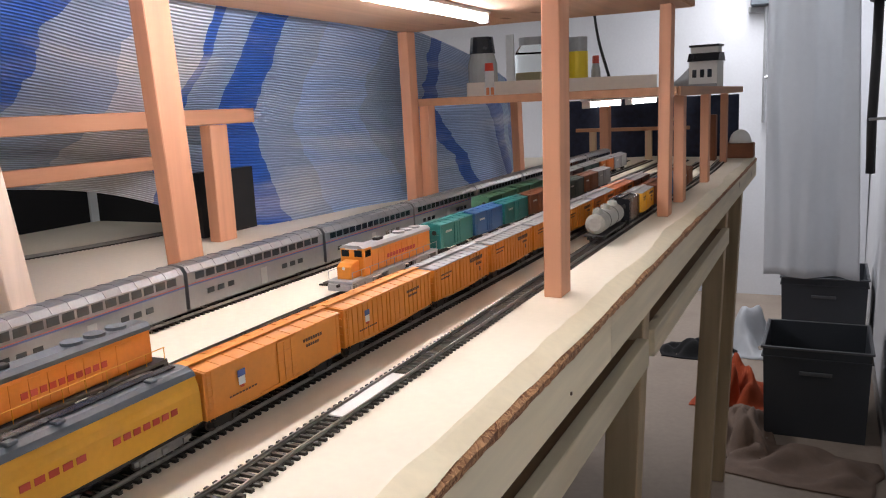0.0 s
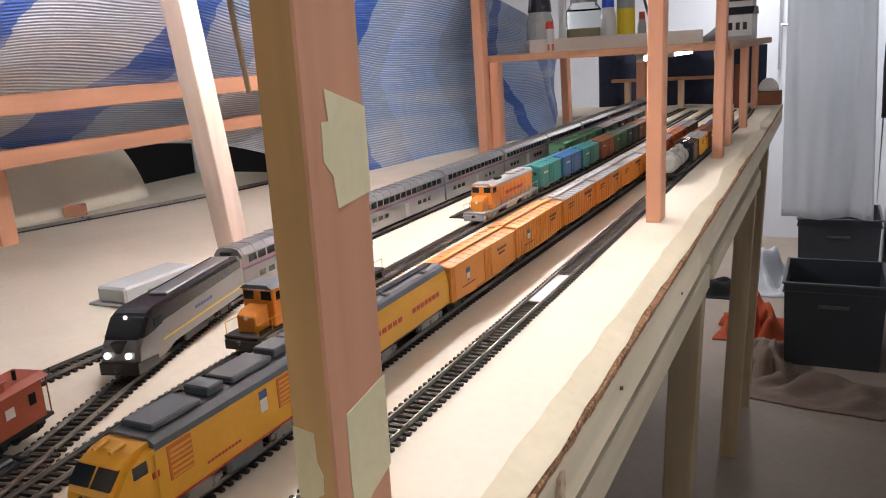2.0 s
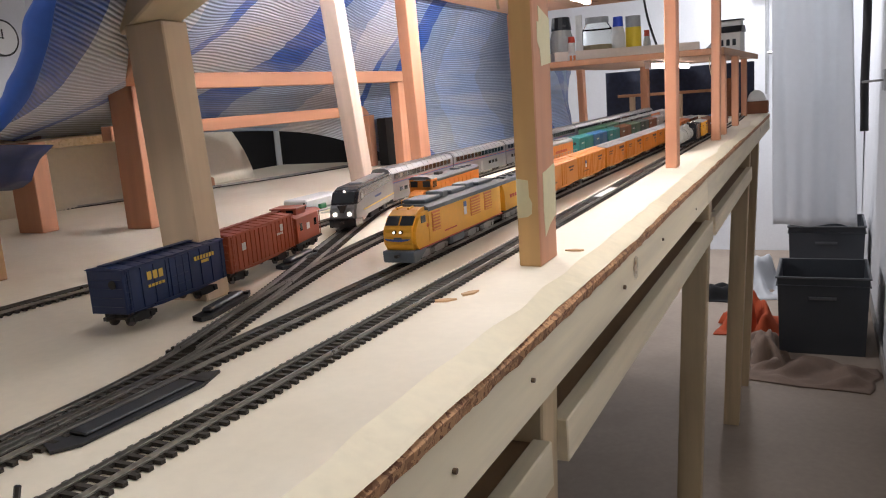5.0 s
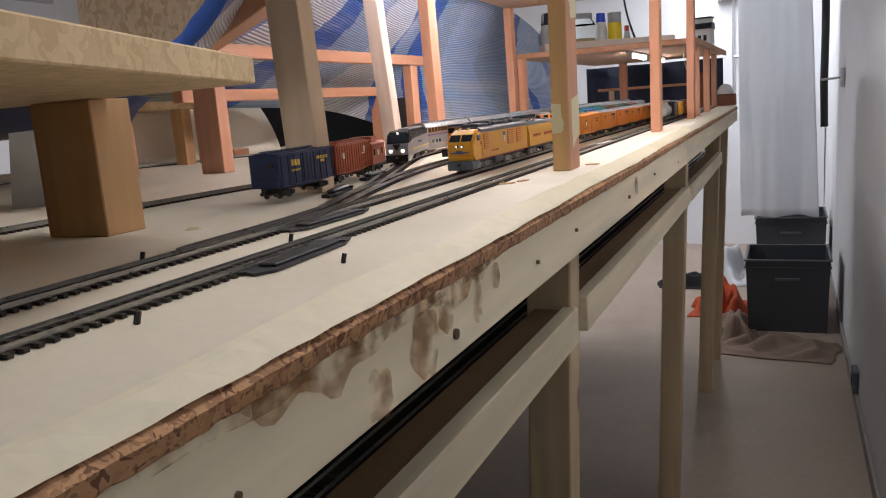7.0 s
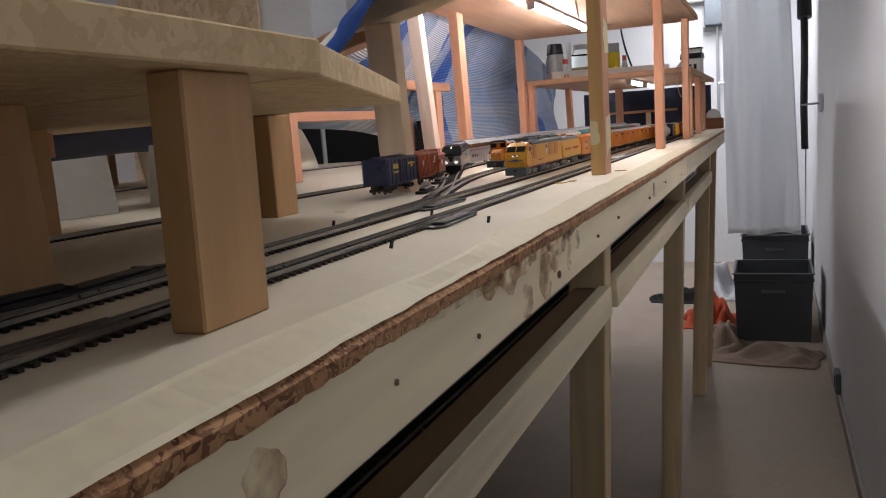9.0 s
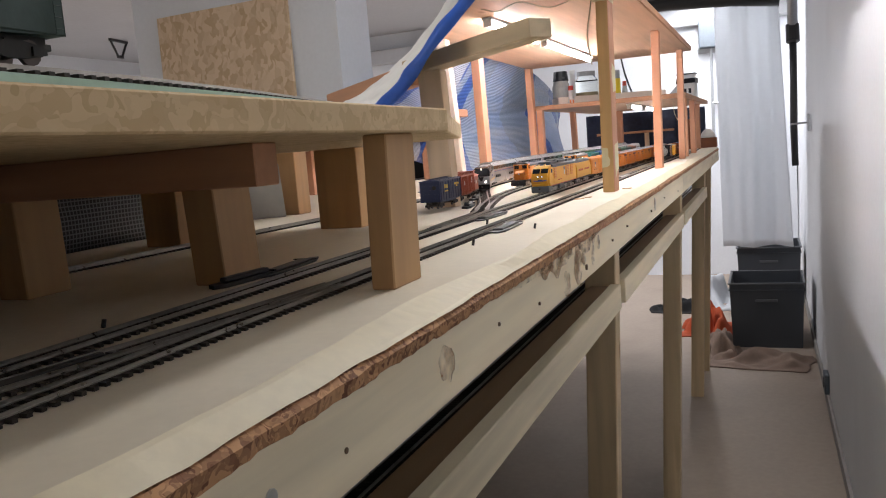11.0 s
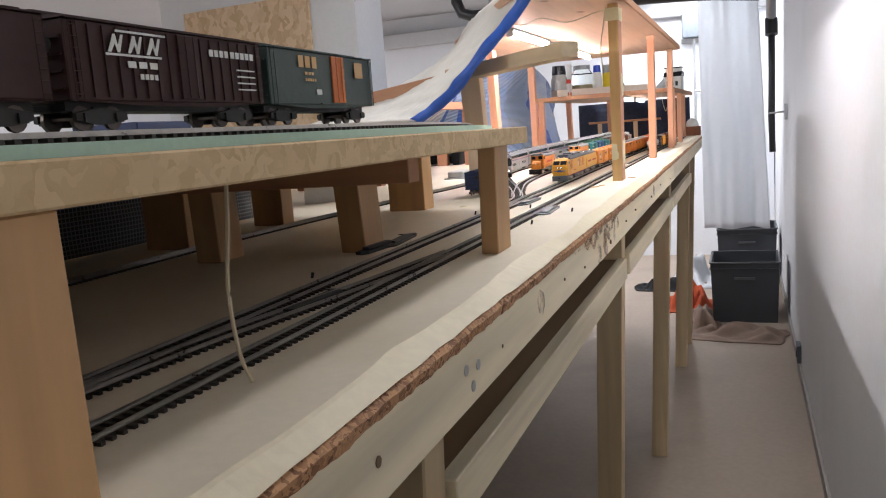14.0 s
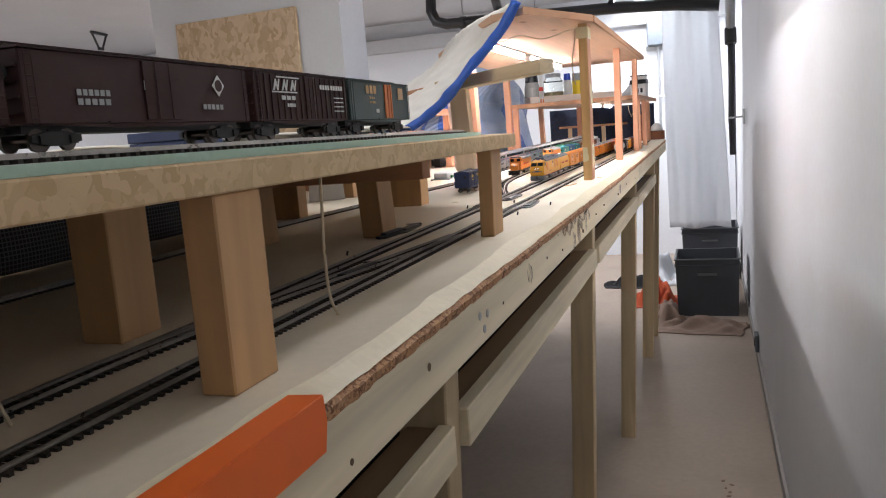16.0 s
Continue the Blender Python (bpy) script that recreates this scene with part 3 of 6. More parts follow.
for a, b in ((Y0, 0.78), (0.782, Y1)):
    bm = prism(bm_new(), [(front(a) - 0.022, a), (front(a), a), (front((a + b) / 2), (a + b) / 2), (front(b), b), (front(b) - 0.022, b)], "z", 1.122, DECK - 0.0150)
    bmesh.ops.bevel(bm, geom=list(bm.edges), offset=0.0012, segments=1, affect="EDGES")
    part("front_beam", bm, M_BEAM, bench, "pale pine fascia beam with knots")
# the shelf's black holds the shade of the slot below the beam
part("lower_shelf", box(bm_new(), -0.62, -0.13, Y0, Y1, 0.972, 0.985, 0.001), M_BLACK, bench, "lower shelf under the deck, coloured black for the shaded slot")
legs_y = (-2.45, -1.22, -0.02, 1.25, 2.42, 2.86)
for a, b in zip(legs_y, legs_y[1:]):
    if b - a > 0.6:
        part("lower_rail", box(bm_new(), -0.090, -0.070, a + 0.002, b - 0.05, 0.975, 1.022, 0.0015), M_BEAM, bench, "pale pine lower rail")
        part("rail_ledge", box(bm_new(), -0.128, -0.0905, a + 0.002, b - 0.05, 1.004, 1.018, 0.001), M_LEDGE, bench, "brown pine ledge behind the rail")
    part("cross_brace", box(bm_new(), -1.3, -0.16, a - 0.02, a + 0.02, 1.06, 1.118, 0.002), M_CROSS, bench)
# black sheet added at the rear so the space below the deck stays dark
part("rear_shade", box(bm_new(), -1.30, -1.28, Y0, Y1, 0.0, 1.17), M_BLACK, bench, "black sheet added to darken the space under the bench")
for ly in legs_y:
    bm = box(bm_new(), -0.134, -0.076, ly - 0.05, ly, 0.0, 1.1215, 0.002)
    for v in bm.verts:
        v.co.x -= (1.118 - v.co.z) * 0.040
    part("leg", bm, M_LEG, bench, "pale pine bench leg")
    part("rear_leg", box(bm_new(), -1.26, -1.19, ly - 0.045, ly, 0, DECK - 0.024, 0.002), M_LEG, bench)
# unseen panel added to block the far room light below the deck
part("back_panel", box(bm_new(), -1.305, -1.29, Y0 + 0.05, Y1 - 0.05, 0.002, DECK - 0.03), M_CLOTH, bench, "dark brown panel added to keep light from under the bench")
# knots, screws and stains on the fascia
for ky, kz, r in ((-0.571, 1.138, 0.006), (0.063, 1.144, 0.004), (-1.46, 1.15, 0.006), (-1.2, 1.145, 0.003), (-0.93, 1.15, 0.003), (-0.38, 1.146, 0.003), (0.3, 1.15, 0.003), (0.62, 1.14, 0.003),
                  (-1.62, 1.135, 0.004), (-0.24, 1.15, 0.003), (-0.8, 1.14, 0.003)):
    part("knot", rod(bm_new(), (front(ky) - 0.002, ky, kz), (front(ky) + 0.0006, ky, kz), r * 0.62, 9), M_KNOT, bench)
for ky, kz in ((-1.299, 1.154), (-1.285, 1.137), (-1.27, 1.150)):
    part("screw", rod(bm_new(), (front(ky) - 0.002, ky, kz), (front(ky) + 0.0009, ky, kz), 0.0045, 12), M_SCREW, bench)
for ky, kz, a, b in ((-0.62, 1.146, 0.020, 0.022), (-0.53, 1.150, 0.007, 0.017), (-0.68, 1.136, 0.013, 0.014), (-0.585, 1.155, 0.012, 0.012), (-0.49, 1.158, 0.006, 0.010), (-1.05, 1.150, 0.014, 0.012), (0.12, 1.152, 0.010, 0.013)):
    bm = bm_new()
    prism(bm, [(ky + a * math.cos(t) * (1 + 0.5 * noise.noise((math.cos(t) * 1.6, math.sin(t) * 1.6, ky * 9))), min(1.1682, max(1.1195, kz + b * math.sin(t) * (1 + 0.5 * noise.noise((math.cos(t) * 1.9, math.sin(t) * 1.9, ky * 7)))))) for t in [k * math.pi / 16 for k in range(32)]], "x", front(ky) - 0.001, front(ky) + 0.0004)
    part("stain", bm, M_STAIN, bench)


def ragged_stain(y0, y1, depth, seed):
    """Sap running down the beam from the raw edge."""
    top = [(y0 + (y1 - y0) * k / 24, DECK - 0.0155) for k in range(25)]
    low = []
    for k in range(25):
        u = k / 24
        y = y0 + (y1 - y0) * u
        low.append((y, DECK - 0.0205 - depth * math.sin(math.pi * u) ** 0.7 * (0.65 + 0.5 * noise.noise((y * 38, seed, 0)) + 0.2 * noise.noise((y * 70, seed, 4)))))
    m = (y0 + y1) / 2
    part("stain", prism(bm_new(), top + low[::-1], "x", front(m) - 0.001, front(m) + 0.0005), M_STAIN, bench)


for sy0, sy1, sd, seed in ((-0.92, -0.46, 0.015, 1.0), (-0.80, -0.64, 0.026, 3.0), (-0.62, -0.50, 0.024, 9.0)):
    ragged_stain(sy0, sy1, sd, seed)


# ---------- posts, tables and rails ----------
def post(x, y, z0, z1, sx, sy, material, label, dx=0.0, dy=0.0, group="layout posts"):
    """An upright batten; x, y is its base's middle, dx and dy how far its top leans."""
    bm = box(bm_new(), -sx / 2, sx / 2, -sy / 2, sy / 2, 0, z1 - z0, 0.0012)
    for v in bm.verts:
        f = v.co.z / (z1 - z0)
        v.co.x += dx * f
        v.co.y += dy * f
    return solid("wooden_post", bm, material, label, "post", pose(x, y, z0), group=group)


FRONT = "reddish pine post carrying the upper table"
p3 = post(-0.0825, -0.045, DECK, TABLE, 0.022, 0.049, M_POSTY, "yellowish pine post with strips of masking tape", 0.004, 0.0)
post(-0.092, 0.784, DECK, TABLE, 0.021, 0.036, M_POST, FRONT, 0.004)
post(-0.087, 1.425, DECK, TABLE, 0.021, 0.036, M_POST, FRONT, 0.004)
post(-0.093, 1.63, DECK, MID, 0.02, 0.036, M_POST, "reddish pine post under the middle table")
post(-0.095, 2.02, DECK, MID, 0.02, 0.036, M_POST, "reddish pine post under the middle table")
post(-0.118, 2.62, DECK, MID, 0.02, 0.036, M_POST, "reddish pine post under the middle table")
post(-0.583, 0.71, DECK, TABLE, 0.024, 0.045, M_POST, "leaning reddish pine post behind the tracks", 0.0, -0.02)
post(-0.571, 0.452, DECK, TABLE, 0.03, 0.03, M_POSTW, "leaning bleached pine post with a screw", -0.006, -0.045)
post(-0.346, -0.222, DECK, 1.437, 0.043, 0.03, M_POSTP, "thick pale pine post under the sloping beam", -0.010, 0.0)
post(-0.769, 0.132, DECK, 1.41, 0.05, 0.03, M_POST, "reddish pine post under the hillside frame", 0.0, 0.0)
post(-0.649, 1.50, DECK, TABLE, 0.024, 0.036, M_POST, "reddish pine post behind the tracks", -0.004)
post(-0.625, 1.53, DECK, MID, 0.022, 0.036, M_POST, "reddish pine post under the middle table")
post(-0.614, 2.08, DECK, MID, 0.022, 0.036, M_POST, "reddish pine post under the middle table", -0.005)
post(-0.50, 2.62, DECK, MID, 0.03, 0.04, M_POST, "reddish pine post under the middle table")
post(-0.79, 1.02, DECK, 1.40, 0.024, 0.045, M_POST, "short reddish pine post under a rail")
post(-0.90, 1.03, DECK, 1.325, 0.04, 0.03, M_POST, "short reddish pine post under the lower rail")
post(-1.04, 0.45, DECK, 1.345, 0.05, 0.03, M_POST, "short reddish pine post under the lower rail")
post(-1.235, 0.71, DECK, 1.33, 0.04, 0.03, M_POST, "short reddish pine post at the rear")

# +x face of the same batten made redder: the light's tint, put into the material
p3.data.materials.append(M_POST)
for f in p3.data.polygons:
    if f.normal.x > 0.7:
        f.material_index = 1
# strips of masking tape wrapped round the near post
for face, outline in (("x", [(-0.012, 0.086), (0.0245, 0.092), (0.0245, 0.042), (0.006, 0.036), (-0.010, 0.026), (-0.0125, 0.050)]),
                      ("y", [(-0.0105, 0.083), (0.001, 0.081), (0.0015, 0.066), (0.0042, 0.060), (0.0035, 0.050), (-0.0008, 0.047), (-0.0105, 0.046)]),
                      ("x", [(-0.008, 0.236), (0.0245, 0.226), (0.0245, 0.186), (-0.004, 0.183), (-0.006, 0.198), (-0.0125, 0.205), (-0.012, 0.222), (-0.0065, 0.222)])):
    bm = prism(bm_new(), outline, face, *((0.0111, 0.0115) if face == "x" else (-0.0250, -0.0246)))
    for v in bm.verts:
        v.co.x += 0.004 * v.co.z / (TABLE - DECK)
    part("masking_tape", bm, M_TAPE, p3, "torn strip of cream masking tape")
bm = box(bm_new(), -0.0124, 0.0162, -0.0253, 0.0253, 0.345, 0.372)
part("masking_tape", bm, M_TAPE, p3, "torn strip of cream masking tape")
sc = thing("post_screw", pose(-0.573, 0.4295, 1.33, 90), "steel screw with washer in the bleached post", "screw")
part("washer", rod(bm_new(), (0, 0, 0), (0, 0, 0.003), 0.006, 14), M_STEEL, sc)
part("head", rod(bm_new(), (0, 0, 0.003), (0, 0, 0.005), 0.003, 10), M_SCREW, sc)

# upper table
top = thing("upper_table", pose(0, 0, TABLE), "raised plywood table top carrying lamps", "table")
outline = [(-0.055, -0.06), (-0.165, -0.34), (-0.25, -0.285), (-0.62, 0.45), (-0.66, 1.52), (-0.055, 1.52)]
part("tabletop", prism(bm_new(), outline, "z", 0.001, 0.016), M_PLY, top, "plywood sheet with pinkish grain")
part("edge_strip", box(bm_new(), -0.0548, -0.050, -0.06, 1.52, 0.002, 0.017), M_PLYEDGE, top)
part("end_strip", prism(bm_new(), [(-0.0552, -0.0602), (-0.053, -0.067), (-0.163, -0.348), (-0.1652, -0.3402)], "z", 0.002, 0.018), M_PLYEDGE, top)
bm = bm_new()
prism(bm, [(-0.09, -0.10), (-0.17, -0.27), (-0.40, 0.1), (-0.12, 0.2)], "z", 0.0165, 0.024)
solid("thin_board", bm, M_PLY, "thin plywood offcut lying on the upper table", "board", pose(0, 0, TABLE))
bm = box(bm_new(), -0.19, 0.185, -0.021, 0.021, -0.014, 0.014, 0.0015)
solid("sloping_beam", bm, M_CROSSP, "pale pine beam sloping under the upper table", "beam", pose(-0.258, -0.292, 1.4555, 0, -2.0, -36))


def light_tube(x, y0, y1, z, lit):
    lamp = thing("tube_light", pose(x, y0, z), "lit slim tube light under a table", "lamp", "tube lights")
    part("backplate", box(bm_new(), -0.012, 0.012, 0, y1 - y0, -0.006, 0.0, 0.001), M_WHITE, lamp)
    part("tube", rod(bm_new(), (0, 0.006, -0.012), (0, y1 - y0 - 0.006, -0.012), 0.0075, 10), lit, lamp, "glowing white tube")
    for e in (0.0, y1 - y0 - 0.006):
        part("end_cap", box(bm_new(), -0.009, 0.009, e, e + 0.006, -0.021, -0.0061), M_WHITE, lamp)


for ty0, ty1 in ((0.15, 0.56), (0.64, 1.26)):
    light_tube(-0.368, ty0, ty1, TABLE, M_TUBE)
for ty0, ty1 in ((1.68, 1.98), (2.1, 2.45)):
    light_tube(-0.305, ty0, ty1, MID, M_TUBE_SMALL)
wire_pts = smooth_line([(-0.34, 0.03, -0.002), (-0.30, 0.02, -0.012), (-0.25, 0.0, -0.004), (-0.2, 0.05, -0.014), (-0.13, 0.02, -0.003), (-0.09, -0.02, -0.004)])
solid("table_wire", curve_rod(wire_pts, 0.0013), M_WIRE, "thin loose wire stapled under the upper table", "wire", pose(0, 0, TABLE))
solid("post_wire", curve_rod(smooth_line([(0, 0, 0), (-0.006, -0.004, -0.04), (-0.014, -0.003, -0.09), (-0.008, -0.004, -0.14)]), 0.0013), M_WIRE, "thin pale wire hanging beside a post", "wire", pose(-0.0955, -0.055, TABLE - 0.004))

# middle table
mid = thing("middle_table", pose(0, 0, MID), "lower plywood table crowded with jars", "table")
part("tabletop", box(bm_new(), -0.66, -0.085, 1.545, 2.78, 0.001, 0.015, 0.001), M_PLY, mid)
part("edge_strip", box(bm_new(), -0.085, -0.078, 1.545, 2.78, -0.002, 0.017, 0.001), M_PLYEDGE, mid)
part("end_strip", box(bm_new(), -0.66, -0.085, 1.536, 1.5448, 0.0, 0.017, 0.001), M_PLYEDGE, mid)

# rails under the hillside
rail = box(bm_new(), -0.012, 0.012, 0, 1.02, 0, 0.026, 0.0015)
solid("hillside_rail", rail, M_RAIL, "reddish pine rail holding up the tarpaulin", "rail", pose(-0.79, 0.10, 1.401))
solid("hillside_rail", box(bm_new(), -0.012, 0.012, 0, 0.85, 0, 0.024, 0.0015), M_RAIL, "reddish pine rail low behind the posts", "rail", pose(-0.90, 0.20, 1.326))
solid("hillside_strut", box(bm_new(), -0.24, 0.24, -0.014, 0.014, -0.02, 0.02, 0.0015), M_CROSS, "reddish pine strut under the tarpaulin hem", "beam", pose(-0.575, -0.03, 1.432, 0, -1.5, -41))

# ---------- hillside tarpaulin ----------
slices = [  # top, middle, bottom
    ((-0.172, -0.345, 1.602), (-0.30, -0.35, 1.452), (-0.445, -0.335, 1.352)),
    ((-0.40, 0.04, 1.603), (-0.545, 0.0, 1.450), (-0.74, -0.12, 1.350)),
    ((-0.625, 0.55, 1.600), (-0.76, 0.45, 1.475), (-1.22, 0.35, 1.33)),
    ((-0.66, 0.90, 1.600), (-0.82, 0.88, 1.43), (-1.02, 0.88, 1.30)),
    ((-0.68, 1.15, 1.600), (-0.83, 1.14, 1.42), (-0.84, 1.16, 1.20)),
    ((-0.69, 1.50, 1.600), (-0.79, 1.46, 1.40), (-0.77, 1.46, 1.197)),
    ((-0.72, 2.05, 1.540), (-0.70, 1.98, 1.39), (-0.64, 1.93, 1.197)),
    ((-0.80, 2.60, 1.460), (-0.80, 2.55, 1.36), (-0.78, 2.50, 1.197)),
]
NT = 44
tops, mids, bots = (smooth_line([s[k] for s in slices], 18) for k in range(3))
rows, upper = [], []
for i in range(len(tops)):
    a, b, c = tops[i], mids[i], bots[i]
    row = []
    for j in range(NT + 1):
        t = j / NT
        p = a * (1 - t) ** 2 + (2 * b - (a + c) / 2) * 2 * t * (1 - t) + c * t * t
        amp = 0.010 * min(1.0, 4 * t * (1 - t) + 0.15)
        s = i / 18
        p = p + Vector((amp * (noise.noise((s * 1.6, t * 2.2, 0)) + 0.5 * noise.noise((s * 4 + t * 3, t * 4, 3))), 0, amp * 0.8 * noise.noise((s * 1.7, t * 3, 8))))
        if i < 12:
            p.y += 0.010 * math.sin(t * 9) * (1 - i / 12)
        row.append(p)
    rows.append(row)
hill = thing("hillside_tarpaulin", pose(0, 0, 0), "blue and white tarpaulin draped as a hillside under plaster", "tarpaulin")
t = sheet("lining", rows, M_TARP, 0.0, uv=True)
t.parent = hill
tagged(t, "striped woven blue tarpaulin lining")
cut = rows[:60]
outer = []
for i, r in enumerate(cut):
    o = []
    for j, p in enumerate(r):
        a = r[min(j + 1, NT)] - r[max(j - 1, 0)]
        b = cut[min(i + 1, len(cut) - 1)][j] - cut[max(i - 1, 0)][j]
        nrm = b.cross(a).normalized()
        if nrm.z < 0:
            nrm = -nrm
        o.append(p + nrm * (0.009 + 0.004 * noise.noise((p.x * 30, p.y * 30, p.z * 30))))
    outer.append(o)
s = sheet("plaster_skin", outer, M_PLASTER, 0.004)
s.parent = hill
tagged(s, "rough white plaster cloth skin")
apron = []
for i in range(0, 46):
    p = outer[i][NT]
    e = Vector((-1.72, p.y - 0.25, 1.362))
    apron.append([p.lerp(e, k / 14) + Vector((0, 0, 0.012 * math.sin(k / 14 * math.pi) * noise.noise((p.y * 3, k * 0.4, 5)) + (0.004 if k else 0.0))) for k in range(15)])
ap = sheet("plaster_apron", apron, M_PLASTER, 0.004)
ap.parent = hill
tagged(ap, "rough plaster cloth running out flat from the slope")
hem = []
for j in range(NT + 1):
    p, q = rows[0][j], rows[1][j]
    d = (p - q).normalized()
    n2 = outer[0][j] - rows[0][j]
    hem.append([p + d * 0.006 - n2 * 0.4, p + d * 0.007 + n2 * 0.9, p - d * 0.004 + n2 * 1.5, p - d * 0.009 + n2 * 1.55])
h = sheet("hem", hem, M_HEM, 0.002)
h.parent = hill
tagged(h, "bright blue folded hem")


# ---------- near shelf over the tracks ----------
SHELF = pose(0, -1.75, 1.3405, -0.42, 0, 0)


def shelf_at(x, y, z=0.0, rz=0.0):
    return SHELF @ pose(x, y + 1.75, z, 0, 0, rz)


shelf = thing("near_shelf", SHELF, "raised strand board shelf over the near tracks", "shelf")
oy = 1.75
bm = prism(bm_new(), [(-0.066, -2.9 + oy), (-0.066, -0.905 + oy), (-0.9, -0.905 + oy), (-1.6, -2.9 + oy)], "z", -0.0195, 0)
bmesh.ops.bevel(bm, geom=list(bm.edges), offset=0.0012, segments=1, affect="EDGES")
part("shelf_board", bm, M_SHELF, shelf, "pale strand board with a rough sawn edge")
bm = prism(bm_new(), [(-0.070, -0.902 + oy), (-0.200, -0.515 + oy), (-1.6, -0.44 + oy), (-1.6, -0.902 + oy)], "z", -0.0195, 0)
bmesh.ops.bevel(bm, geom=list(bm.edges), offset=0.0012, segments=1, affect="EDGES")
part("end_board", bm, M_SHELF, shelf, "tapering end piece of strand board")
part("underside_batten", box(bm_new(), -0.75, -0.16, -1.06 + oy, -1.03 + oy, -0.052, -0.0197, 0.001), M_CROSS, shelf)
part("rear_batten", box(bm_new(), -0.70, -0.66, -2.2 + oy, -0.55 + oy, -0.05, -0.0197, 0.001), M_RAIL, shelf)
bm = prism(bm_new(), [(-0.080, -2.9 + oy), (-0.080, -1.35 + oy), (-0.10, -1.12 + oy), (-0.14, -0.86 + oy), (-0.215, -0.56 + oy), (-0.29, -0.56 + oy), (-0.21, -0.86 + oy), (-0.17, -1.12 + oy), (-0.15, -1.35 + oy), (-0.15, -2.9 + oy)], "z", 0.0002, 0.006)
part("foam_strip", bm, M_FOAM, shelf, "mint green foam under the shelf track")

SP = "thick pine post under the near shelf"
for x, y, sx, sy, mat, dx, dy in ((-0.0905, -0.982, 0.020, 0.052, M_POSTB, 0.003, 0.0), (-0.395, -0.505, 0.070, 0.045, M_POSTB, 0.0, 0.0), (-0.275, -0.955, 0.034, 0.055, M_POSTB, -0.006, 0.0),
                                  (-0.445, -1.02, 0.036, 0.05, M_POSTB, -0.004, 0.0), (-0.60, -0.915, 0.075, 0.035, M_POSTB, 0, 0), (-0.59, -0.665, 0.06, 0.035, M_POSTB, 0, 0),
                                  (-0.086, -1.642, 0.025, 0.052, M_POSTB, 0.003, -0.004), (-0.27, -1.535, 0.04, 0.05, M_POSTB, 0.0, 0), (-0.69, -0.215, 0.085, 0.045, M_POSTB, 0, 0),
                                  (-0.095, -2.35, 0.030, 0.055, M_POSTB, 0, 0), (-0.955, 0.09, 0.055, 0.03, M_POST, 0, 0)):
    zt = 1.3208 - math.tan(radians(0.42)) * (y + 1.75) if y < -0.48 else (1.32 if y < 0 else 1.335)
    post(x, y, DECK, zt, sx, sy, mat, SP, dx, dy, "shelf posts")

# netting and cloth behind the shelf posts
rows = []
for i in range(40):
    y = -2.6 + 2.06 * i / 39
    rows.append([(-0.705 + 0.012 * noise.noise((y * 5, k * 0.3, 2)), y, DECK + 0.002 + 0.13 * k / 6) for k in range(7)])
net = sheet("dark_netting", rows, M_NET, 0.001)
tagged(net, "dark woven netting hanging behind the shelf posts", "netting")
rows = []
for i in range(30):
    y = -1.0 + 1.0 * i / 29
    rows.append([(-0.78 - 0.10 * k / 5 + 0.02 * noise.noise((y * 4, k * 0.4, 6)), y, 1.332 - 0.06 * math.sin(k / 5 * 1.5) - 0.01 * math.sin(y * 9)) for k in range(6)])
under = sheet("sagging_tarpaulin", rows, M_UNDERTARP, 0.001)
tagged(under, "blue tarpaulin sagging under the shelf, coloured dark for the dim space", "tarpaulin")
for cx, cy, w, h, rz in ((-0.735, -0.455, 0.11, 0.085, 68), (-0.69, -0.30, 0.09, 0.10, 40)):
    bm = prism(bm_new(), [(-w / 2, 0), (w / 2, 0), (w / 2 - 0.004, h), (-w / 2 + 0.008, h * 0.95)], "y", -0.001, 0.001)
    solid("grey_card", bm, M_CARD, "offcut of white card standing on the deck, darkened in its colour", "card", pose(cx, cy, DECK + 0.0005, -6, 0, rz), group="card offcuts")

# curved white backscene, and black panels standing in for the dark opening under the hillside
rows = [[(-1.19 + 0.07 * math.sin(u * 1.5) - 0.03 * v, 0.18 + 0.66 * u - 0.05 * v * v * (u ** 2), DECK + 0.001 + 0.135 * v) for v in [k / 6 for k in range(7)]] for u in [i / 14 for i in range(15)]]
tagged(sheet("curved_backscene", rows, M_DECK, 0.003), "curved cream board standing behind the rear track", "board")
bm = box(bm_new(), -0.02, 0.02, -0.012, 0.012, 0, 0.02, 0.002)
solid("wood_block", bm, M_RAIL, "small reddish wooden block on the deck", "block", pose(-1.12, 0.66, DECK, 0, 0, 50))
solid("black_cloth", box(bm_new(), -1.30, -1.29, 0.86, 2.4, DECK, 1.34), M_BLACK, "black panel standing in for the dark void behind the hillside", "cloth")
solid("black_cloth", box(bm_new(), -1.29, -0.86, 1.18, 1.19, DECK, 1.34), M_BLACK, "black panel standing in for the dark void behind the hillside", "cloth")
solid("black_cloth", box(bm_new(), -0.86, -0.835, 1.02, 1.17, DECK + 0.001, 1.315), M_BLACK, "black panel standing in for the darkness beside the tarpaulin", "cloth")


# ---------- track ----------
RAIL_TOP = 0.0048
tie_mesh = mesh_of("tie", box(bm_new(), -0.015, 0.015, -0.0015, 0.0015, 0, 0.0021), M_TIE)


